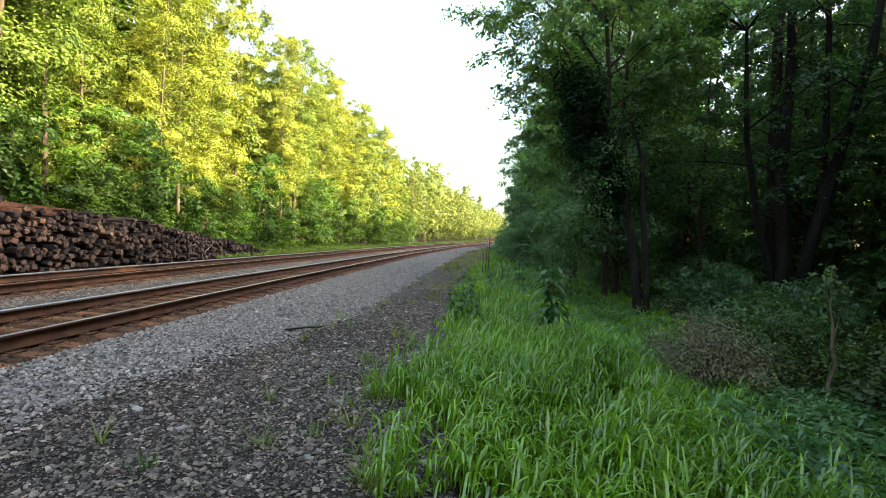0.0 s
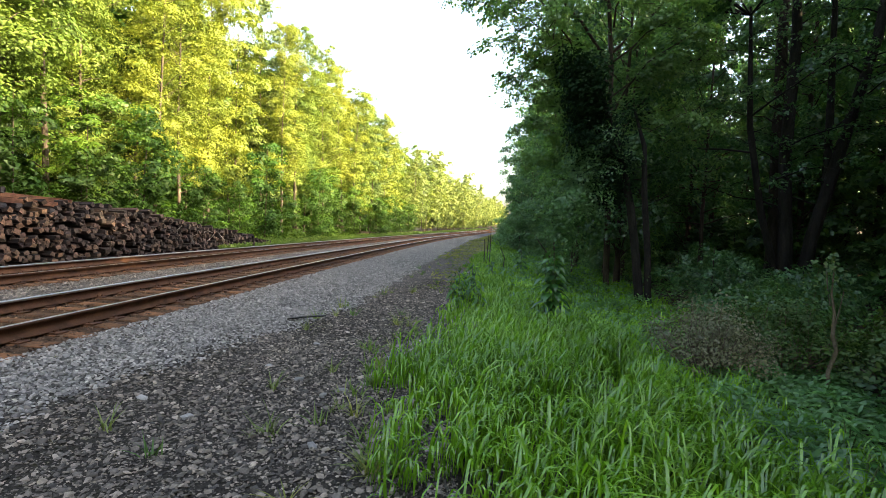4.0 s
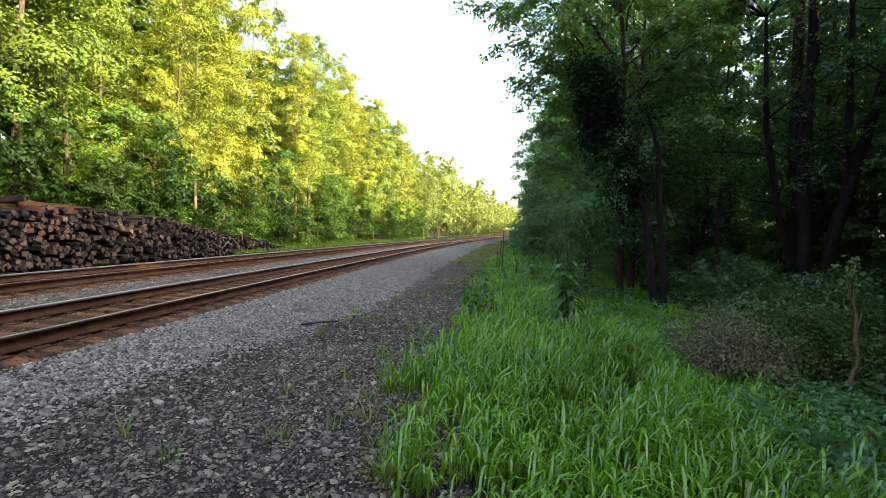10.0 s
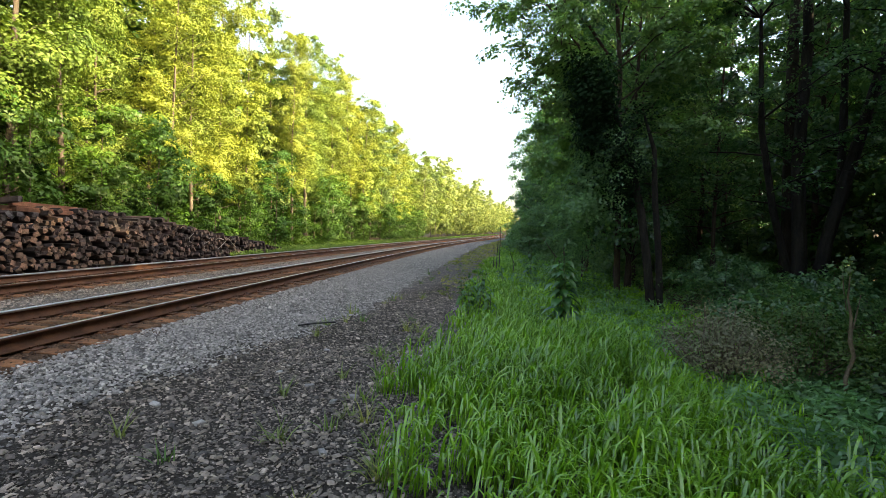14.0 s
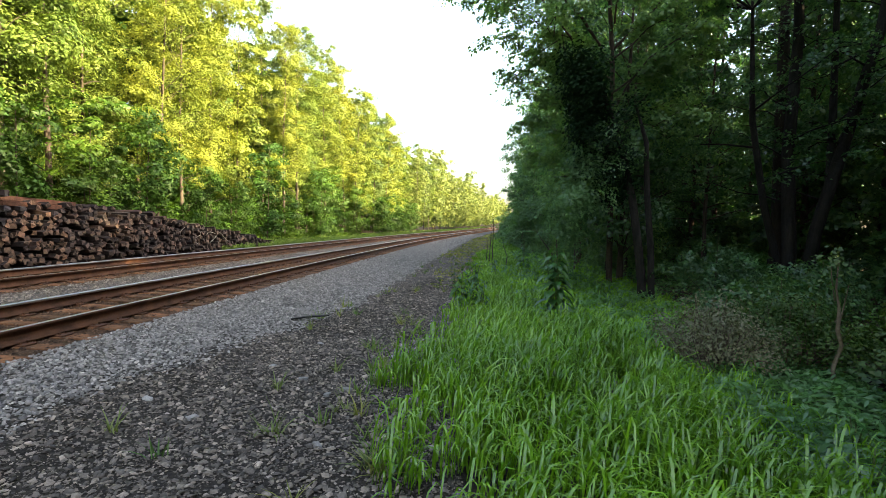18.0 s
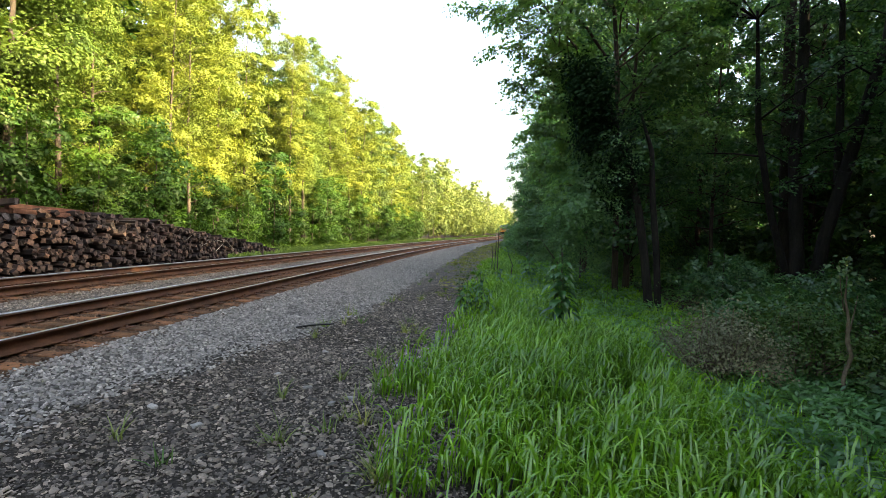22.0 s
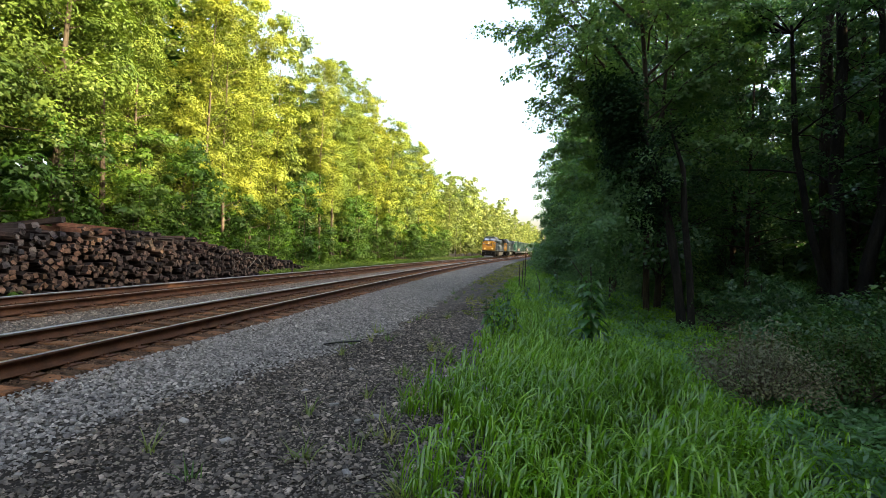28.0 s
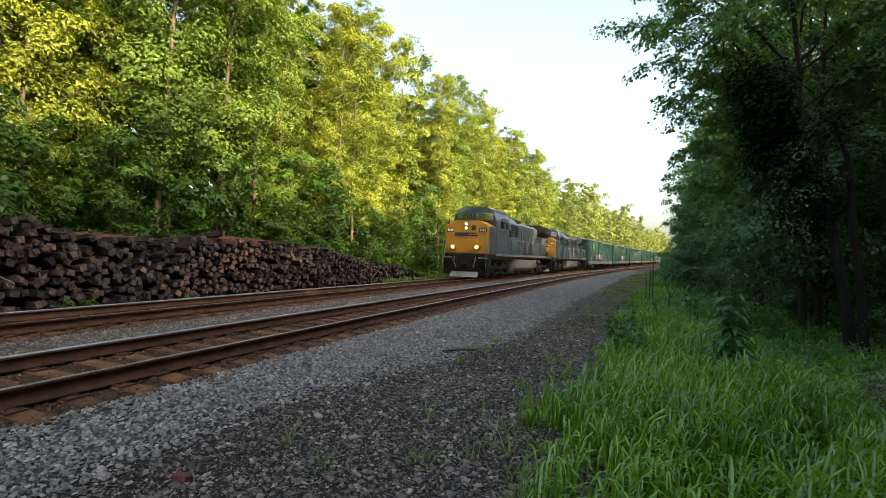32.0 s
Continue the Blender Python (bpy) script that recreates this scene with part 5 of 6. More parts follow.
undergrowth("undergrowth", "low dark green leafy plants covering the wood floor", M_LEAF_SHADE, rng, [(4.9, 8, 3, 14, 5500, 0.45), (3.0, 12, 14, 40, 14000, 0.6), (12, 24, 14, 40, 5000, 0.5)], 0.11)
undergrowth("low_herbs", "low blue-green herbs with narrow leaves in the shade of the wood", M_HERB, rng, [(2.0, 3.0, 2, 10, 5000, 0.3), (2.7, 5.2, 1.5, 10, 24000, 0.4), (1.0, 5.6, 9, 20, 20000, 0.42), (2.0, 6.2, 20, 32, 11000, 0.5), (2.8, 6, -4, 1.5, 9000, 0.45), (2.8, 6, -9, -4, 4000, 0.5)], 0.12, 3.2)
undergrowth("weed_carpet", "green weeds and seedlings at the foot of the wood", M_LEAF_UNDER, rng, [(-19, -15.6, 0, 60, 6000, 0.8), (-24, -18, 0, 60, 5000, 1.0)], 0.22)


# ---- weeds one by one ----
def broadleaf(seed, label, height, spread, n_leaf, leaf, mat, stems=3):
    """A leafy weed: upright stems with large pointed leaves standing off them."""
    rng = np.random.default_rng(seed)
    paths, V, F, base = [], [], [], 0
    for k in range(stems):
        top = np.array([rng.normal(0, spread * 0.35), rng.normal(0, spread * 0.35), height * rng.uniform(0.75, 1.0)])
        pts = np.array([(0, 0, -0.05), top * (0.3, 0.3, 0.5), top])
        paths.append((pts, np.array([0.012, 0.009, 0.004])))
        for j in range(n_leaf):
            f = 0.2 + 0.8 * j / n_leaf
            root = top * (f * 0.8, f * 0.8, f)
            a = j * 2.4 + rng.uniform(0, 0.6) + k
            L = leaf * rng.uniform(0.7, 1.2) * (1.15 - 0.5 * f)
            d, sd = np.array([math.cos(a), math.sin(a), 0]), np.array([-math.sin(a), math.cos(a), 0])
            up = np.array([0, 0, 1.0])
            W = L * 0.23
            rise_ = rng.uniform(0.1, 0.5)
            mid = [root + d * L * q + up * L * (rise_ * q - 0.75 * q * q) for q in (0.08, 0.4, 0.7, 1.0)]
            pts = [mid[0], mid[1] - sd * W + up * W * 0.25, mid[1], mid[1] + sd * W + up * W * 0.25, mid[2] - sd * W * 0.75 + up * W * 0.2, mid[2], mid[2] + sd * W * 0.75 + up * W * 0.2, mid[3]]
            V += pts
            F += [(base, base + 1, base + 2), (base, base + 2, base + 3), (base + 1, base + 4, base + 5), (base + 1, base + 5, base + 2), (base + 2, base + 5, base + 6), (base + 2, base + 6, base + 3), (base + 4, base + 7, base + 5), (base + 5, base + 7, base + 6)]
            base += 8
    weed = thing("weed", label, "weed", pose(0, 0, 0), "weeds on the verge")
    part("stem", raw_mesh("stem", *tubes(paths, 6), True), M_STEM, weed)
    part("foliage", raw_mesh("foliage", V, F), mat, weed)
    return weed


def at_ground(x, y):
    return float(ground_z(x, y))


w = broadleaf(1, "tall broad-leaved weed standing above the grass", 1.5, 0.4, 17, 0.34, M_WEED, 5)
place(w, 1.62, 9.0, dz=at_ground(1.62, 9))
for seed, x, y, h, leaf, n in ((2, -0.15, 9.8, 0.85, 0.2, 13), (3, 0.1, 10.4, 0.9, 0.2, 13), (4, -0.3, 10.9, 0.75, 0.18, 12), (5, 0.15, 12.2, 0.9, 0.2, 12), (13, 0.3, 9.6, 0.8, 0.2, 12), (6, 2.75, 3.35, 0.45, 0.2, 8), (7, 2.4, 14.5, 1.1, 0.28, 9), (8, 0.9, 16.5, 0.8, 0.24, 9), (9, 3.1, 11.6, 0.8, 0.22, 9), (10, 2.2, 20.0, 1.4, 0.4, 8), (11, 2.9, 18.0, 1.5, 0.36, 9), (12, 3.3, 4.2, 0.4, 0.16, 9)):
    w = broadleaf(seed, "leafy green weed growing among the verge grass", h, h * 0.35, n, leaf, M_WEED)
    place(w, x, y, turn=seed * 77, dz=at_ground(x, y))


for seed, u, s, h in ((31, -12.95, 7.8, 0.32), (32, -13.05, 8.4, 0.24), (33, -12.95, 11.2, 0.2)):
    w = broadleaf(seed, "small green weed at the foot of the heap of ties", h, h * 0.9, 9, 0.22, M_LEAF_UNDER, 4)
    x, y = on_line(u, s)
    place(w, float(x), float(y), turn=seed * 50, dz=at_ground(u, s))


def sumac(seed):
    """A sapling with long feathered leaves arching from its two tops."""
    rng = np.random.default_rng(seed)
    tree = thing("sapling", "young sumac sapling with long feathered leaves", "sapling", pose(0, 0, 0))
    part("trunk", raw_mesh("trunk", *tubes([(np.array([(0, 0, -0.1), (0.05, 0, 0.9), (0.0, 0.05, 1.7)]), np.array([0.045, 0.035, 0.02]))], 6), True), M_BARK, tree)
    part("limb", raw_mesh("limb", *tubes([(np.array([(0.04, 0, 0.8), (-0.5, 0.1, 1.5), (-0.7, 0.1, 1.8)]), np.array([0.025, 0.018, 0.01]))], 6), True), M_BARK, tree)
    for k in range(15):
        root = np.array([(0.0, 0.05, 1.65), (-0.68, 0.1, 1.75)][k % 2])
        a, L = rng.uniform(0, 2 * np.pi), rng.uniform(0.7, 1.05)
        d, sd = np.array([math.cos(a), math.sin(a), 0]), np.array([-math.sin(a), math.cos(a), 0])
        rib = [root + d * L * q + np.array([0, 0, 1.0]) * L * (0.5 * q - 0.75 * q * q) for q in np.linspace(0, 1, 10)]
        V, F = tubes([(np.array(rib), np.linspace(0.008, 0.002, 10))], 4)
        V, F, n = V.tolist(), F.tolist(), len(F)
        for q in range(1, 10):
            for side in (-1, 1):
                tip = rib[q] + sd * side * 0.2 * (1.1 - q / 14) + d * 0.05 - np.array([0, 0, 0.06])
                mid = (rib[q] + tip) / 2
                base = len(V)
                V += [rib[q], mid + d * 0.028, tip, mid - d * 0.028]
                F.append((base, base + 1, base + 2, base + 3))
        me = raw_mesh("frond", V, F)
        me.materials.append(M_STEM)
        me.materials.append(M_WEED)
        me.polygons.foreach_set("material_index", (np.arange(len(F)) >= n).astype(np.int32))
        part("frond", me, None, tree)
    return tree


place(sumac(3), 3.0, 17.2, dz=-0.15)
place(sumac(4), 4.6, 21.5, turn=120, dz=-0.2)

# dry stalks left from last year
for i, (x, y, h) in enumerate(((1.06, 23.4, 2.15), (0.92, 23.2, 1.5), (0.8, 23.6, 1.25), (1.5, 20.6, 1.0))):
    rng = np.random.default_rng(i)
    stalk = thing("dry_stalk", "dark dry upright weed stalk", "stalk", pose(x, y, at_ground(x, y)), "dry stalks")
    part("stem", raw_mesh("stem", *tubes([(np.array([(0, 0, -0.05), (rng.normal(0, 0.03), 0, h * 0.55), (rng.normal(0, 0.05), 0, h)]), np.array([0.02, 0.02, 0.012]))], 6), True), M_DARKSTEM, stalk)


def tuft(seed, n, length, mat, name="grass_tuft", label="small tuft of grass growing in the gravel"):
    rng = np.random.default_rng(seed)
    a = rng.uniform(0, 2 * np.pi, n)
    d = np.c_[np.cos(a), np.sin(a)]
    L = length * rng.uniform(0.5, 1.2, n)
    b = rng.uniform(0.2, 1.0, n)
    w = 0.006 * rng.uniform(0.7, 1.4, n)
    foot = rng.normal(0, 0.03, (n, 2))
    rows, ang, out, up = [], rng.uniform(0.1, 0.6, n), np.zeros(n), np.zeros(n) - 0.01
    for k, q in enumerate((1.0, 0.9, 0.6, 0.0)):
        if k:
            ang = ang + b * 0.5
            out, up = out + L / 3 * np.sin(ang), up + L / 3 * np.cos(ang)
        c = np.c_[foot + d * out[:, None], np.maximum(up, -0.01)]
        off = np.c_[np.c_[-d[:, 1], d[:, 0]] * (w * q)[:, None], np.zeros(n)]
        rows += [c - off, c + off] if q else [c]
    V = np.stack(rows, 1).reshape(-1, 3)
    i = (np.arange(n) * 7)[:, None]
    F = np.concatenate([i + np.array([t]) for t in ((0, 1, 3), (0, 3, 2), (2, 3, 5), (2, 5, 4), (4, 5, 6))], 0)
    return tagged(part(name, raw_mesh(name, V, F), mat), label, "grass", "tufts in the gravel")


tufts = [tuft(50 + i, 8 + 3 * i, 0.2 + 0.03 * i, M_GRASS_DRY if i % 2 else M_GRASS_PALE) for i in range(5)]
used = set()
rng = np.random.default_rng(8)
TUFTS = [(-0.68, 3.9), (-0.78, 3.75), (-0.5, 3.7), (-0.42, 4.0), (-1.5, 3.65), (-1.62, 3.6), (-2.15, 3.2), (-2.75, 3.55), (-1.3, 6.4), (-0.85, 7.4), (-1.15, 4.2), (-1.2, 3.95), (-1.9, 4.7), (-2.6, 8.2), (-2.5, 7.4), (-0.65, 6.2), (-0.6, 5.6), (-1.5, 5.4), (-0.4, 3.3), (-0.55, 3.2)]
for i in range(34):
    s = rng.uniform(2.6, 9)
    TUFTS.append((rng.normal(-0.95, 0.2), s))
for i in range(70):
    s = rng.uniform(8, 34)
    TUFTS.append((rng.uniform(-2.6, 0.1) if s < 14 else rng.uniform(-2.2, 0.4), s))
for i, (u, s) in enumerate(TUFTS):
    x, y = on_line(u, s)
    m = pose(float(x), float(y), at_ground(u, s), 0, 0, i * 67)
    if i % 5 in used:
        copy_thing(tufts[i % 5], m)
    else:
        tufts[i % 5].matrix_basis = m
        used.add(i % 5)


# ---- scraps on the walkway ----
def scrap(name, label, mat, x, y, size, seed, dz=0.0):
    rng = np.random.default_rng(seed)
    bm = bmesh.new()
    box(bm, -size[0] / 2, size[0] / 2, -size[1] / 2, size[1] / 2, 0, size[2], min(size) * 0.2)
    for v in bm.verts:
        v.co += Vector(rng.normal(0, 0.06, 3) * np.array(size))
    ob = part(name, bm, mat, m=pose(x, y, at_ground(x, y) + dz, rng.normal(0, 4), rng.normal(0, 4), rng.uniform(0, 360)))
    return tagged(ob, label, name.replace("_", " "))


scrap("brick_fragment", "broken red brick fragment lying in the gravel", M_BRICK, -2.95, 2.62, (0.12, 0.08, 0.045), 1)
bm = bmesh.new()
strip = []
for q in np.linspace(0, 1, 9):
    c = Vector((0.62 * q, 0.1 * math.sin(3.4 * q), 0.015 + 0.05 * q * q))
    strip.append([bm.verts.new(c + Vector((0, dy, dz))) for dy, dz in ((-0.035, 0), (0.035, 0), (0.035, 0.02), (-0.035, 0.02))])
for a, b in zip(strip, strip[1:]):
    for k in range(4):
        bm.faces.new((a[k], a[(k + 1) % 4], b[(k + 1) % 4], b[k]))
bm.faces.new(strip[0][::-1]), bm.faces.new(strip[-1])
tagged(part("rubber_strip", bm, M_RUBBER, m=pose(-2.95, 7.85, at_ground(-2.9, 7.9) + 0.02, 0, 0, 22)), "curled black rubber strip lying on the gravel edge", "rubber strip")
for i, (x, y, a) in enumerate(((-1.75, 5.05, 0.13), (-2.25, 5.45, 0.11), (-1.35, 4.6, 0.12), (-0.95, 6.1, 0.1), (-1.2, 4.75, 0.14), (-2.9, 4.2, 0.12), (-2.05, 6.6, 0.12), (-0.35, 3.35, 0.16), (-2.3, 3.9, 0.13), (-1.1, 3.5, 0.11))):
    tagged(scrap("loose_stone", "pale loose stone lying on the cinder walkway", M_PALESTONE, x, y, (a * 0.7, a * 0.5, a * 0.28), 10 + i, -0.01), group="loose stones")


# ---- train ----
def paint(name, a, b, rough=0.5, grime=0.35):
    """Weathered paint: streaks of dirt running down over two tones."""
    m, n, l = material(name)
    p = n["Principled BSDF"]
    big = noise_tex(n, l, 1.1, 5, 0.6)
    cr = ramp(n, [(0.3, a), (0.7, b)])
    l.new(big.outputs[0], cr.inputs[0])
    streak = noise_tex(n, l, 5.0, 4, 0.7, stretch=(1, 1, 0.12))
    sr = ramp(n, [(0.42, (0.0, 0.0, 0.0)), (0.72, (1.0, 1.0, 1.0))])
    l.new(streak.outputs[0], sr.inputs[0])
    mul = n.new("ShaderNodeMath")
    mul.operation = "MULTIPLY"
    l.new(sr.outputs[0], mul.inputs[0])
    mul.inputs[1].default_value = grime
    col = mix_rgb(n, l, cr.outputs[0], (0.045, 0.036, 0.028), mul.outputs[0])
    l.new(col, p.inputs["Base Color"])
    p.inputs["Roughness"].default_value, p.inputs["Specular IOR Level"].default_value = rough, 0.35
    return m


def glow(name, color, strength):
    m, n, l = material(name)
    n.remove(n["Principled BSDF"])
    e = n.new("ShaderNodeEmission")
    e.inputs[0].default_value, e.inputs[1].default_value = (*color, 1), strength
    l.new(e.outputs[0], n["Material Output"].inputs[0])
    return m


M_YELLOW = paint("yellow_paint", (0.36, 0.17, 0.018), (0.46, 0.23, 0.025), 0.45, 0.35)
M_HOOD = paint("dirty_hood_paint", (0.033, 0.046, 0.057), (0.066, 0.086, 0.1), 0.45, 0.35)
M_BLUE = paint("dark_blue_paint", (0.022, 0.04, 0.06), (0.04, 0.065, 0.09), 0.4, 0.3)
M_GREY = paint("blue_grey_paint", (0.042, 0.066, 0.088), (0.072, 0.104, 0.13), 0.42, 0.3)
M_PALEGREY = paint("pale_grey_paint", (0.17, 0.175, 0.175), (0.27, 0.27, 0.265), 0.6, 0.5)
M_BLACK = surface("grimy_black", [(0.3, (0.005, 0.005, 0.005)), (0.7, (0.018, 0.016, 0.014))], 2, 0.7, fine=30, bump=0.2)
M_GREEN = paint("green_paint", (0.014, 0.085, 0.058), (0.03, 0.125, 0.09), 0.5, 0.3)
# Paler than M_GREEN: sun glints on the ribs are put into faded paint.
M_RIB = paint("faded_sunlit_green", (0.07, 0.14, 0.12), (0.13, 0.2, 0.18), 0.5, 0.3)
M_WHITE = paint("white_paint", (0.6, 0.6, 0.58), (0.75, 0.74, 0.72), 0.5, 0.2)
M_GRAFFITI = paint("red_spray_paint", (0.28, 0.12, 0.11), (0.36, 0.2, 0.18), 0.6, 0.1)
M_STEEL = surface("worn_wheel_steel", [(0.3, (0.12, 0.1, 0.09)), (0.7, (0.3, 0.28, 0.26))], 5, 0.45, 0.8, fine=60, bump=0.1)
M_LAMP = glow("lit_headlight", (1.0, 0.74, 0.34), 0.7)
M_DITCH = glow("lit_ditch_light", (1.0, 0.66, 0.26), 0.6)
M_TAG = surface("blue_lettering_paint", [(0.3, (0.02, 0.03, 0.055)), (0.7, (0.035, 0.045, 0.08))], 2, 0.5, fine=30, bump=0.0)


def glass_material():
    m, n, l = material("cab_glass")
    p = n["Principled BSDF"]
    p.inputs["Base Color"].default_value = (0.02, 0.025, 0.025, 1)
    p.inputs["Roughness"].default_value = 0.04
    p.inputs["Specular IOR Level"].default_value = 1.0
    p.inputs["IOR"].default_value = 2.4
    return m


M_CABGLASS = glass_material()


def solid(profile, y0, y1, bevel=0.0, axis="y"):
    """An outline of (x, z) drawn out from y0 to y1, or of (y, z) drawn out from x = y0 to y1."""
    bm = bmesh.new()
    rings = []
    for y in (y0, y1):
        rings.append([bm.verts.new((a, y, b) if axis == "y" else (y, a, b)) for a, b in profile])
    n = len(profile)
    for i in range(n):
        bm.faces.new((rings[0][i], rings[0][(i + 1) % n], rings[1][(i + 1) % n], rings[1][i]))
    bm.faces.new(rings[0][::-1])
    bm.faces.new(rings[1])
    bmesh.ops.recalc_face_normals(bm, faces=bm.faces)
    if bevel:
        bmesh.ops.bevel(bm, geom=list(bm.edges), offset=bevel, segments=2, affect="EDGES", profile=0.6)
    return bm


def block(x0, x1, y0, y1, z0, z1, bevel=0.02):
    return box(bmesh.new(), x0, x1, y0, y1, z0, z1, bevel)


def disc(center, axis, r, depth, seg=20):
    bm = bmesh.new()
    c, a = Vector(center), Vector(axis)
    return rod(bm, c - a * depth / 2, c + a * depth / 2, r, seg=seg)


WHEELS = []


def wheelset(parent, x_half, y, z, r):
    """Two flanged wheels on an axle, turning about it."""
    bm = bmesh.new()
    rod(bm, (-x_half, 0, 0), (x_half, 0, 0), 0.09, seg=10)
    for s in (-1, 1):
        rod(bm, (s * 0.69, 0, 0), (s * 0.82, 0, 0), r, seg=24)
        rod(bm, (s * 0.665, 0, 0), (s * 0.695, 0, 0), r + 0.026, seg=24)
        rod(bm, (s * 0.8, 0, 0), (s * 0.86, 0, 0), 0.16, seg=12)
        for k in range(5):
            a = k * 2 * math.pi / 5
            rod(bm, (s * 0.815, 0.6 * r * math.cos(a), 0.6 * r * math.sin(a)), (s * 0.835, 0.6 * r * math.cos(a), 0.6 * r * math.sin(a)), 0.05, seg=6)
    w = part("wheelset", bm, M_STEEL, parent, "worn steel wheels on an axle", pose(0, y, z))
    WHEELS.append((w, y, z, r))
    return w


def truck(parent, y, axles, spread, r, side=1.02):
    """A bogie: side frames with springs and boxes, and its wheelsets."""
    bm = bmesh.new()
    L = spread * (axles - 1) / 2
    box(bm, -0.75, 0.75, -0.3, 0.3, r - 0.1, r + 0.2, 0.03)
    for s in (-1, 1):
        x0, x1 = sorted((s * side, s * (side + 0.14)))
        box(bm, x0, x1, -L - 0.55, L + 0.55, r + 0.05, r + 0.28, 0.03)
        box(bm, x0, x1, -L * 0.55, L * 0.55, r - 0.3, r - 0.14, 0.03)
        box(bm, min(0, s * side), max(0, s * side), -0.2, 0.2, r - 0.05, r + 0.2, 0.0)
        for k in range(axles):
            ya = -L + k * spread
            box(bm, x0 - 0.02, x1 + 0.04, ya - 0.19, ya + 0.19, r - 0.17, r + 0.17, 0.03)
            for d in (-0.34, 0.34):
                rod(bm, ((x0 + x1) / 2, ya + d, r - 0.2), ((x0 + x1) / 2, ya + d, r + 0.1), 0.09, seg=8)
        rod(bm, (s * (side + 0.17), -L * 0.5, r + 0.15), (s * (side + 0.17), -L * 0.9, r - 0.2), 0.045, seg=8)
        rod(bm, (s * (side + 0.17), L * 0.5, r + 0.15), (s * (side + 0.17), L * 0.9, r - 0.2), 0.045, seg=8)
    t = part("truck", bm, M_BLACK, parent, "grimy black bogie frame", pose(0, y, 0))
    for k in range(axles):
        wheelset(t, 1.0, -L + k * spread, r, r)
    return t


def number_bars(parent, x, y, z, w, h, n=4):
    for k in range(n):
        a = x - w / 2 + (k + 0.2) * w / n
        part("number_bar", block(a, a + 0.6 * w / n, y - 0.006, y, z - h / 2, z + h / 2, 0.0), M_WHITE, parent)


def handrail(parent, x, ys, z0, z1, mat):
    bm = bmesh.new()
    rod(bm, (x, ys[0], z1), (x, ys[-1], z1), 0.028, seg=6)
    part("handrail", bm, mat, parent, "dull pale handrail")
    for y in ys:
        bm = bmesh.new()
        rod(bm, (x, y, z0), (x, y, z1 + 0.015), 0.025, seg=6)
        part("stanchion", bm, mat, parent)


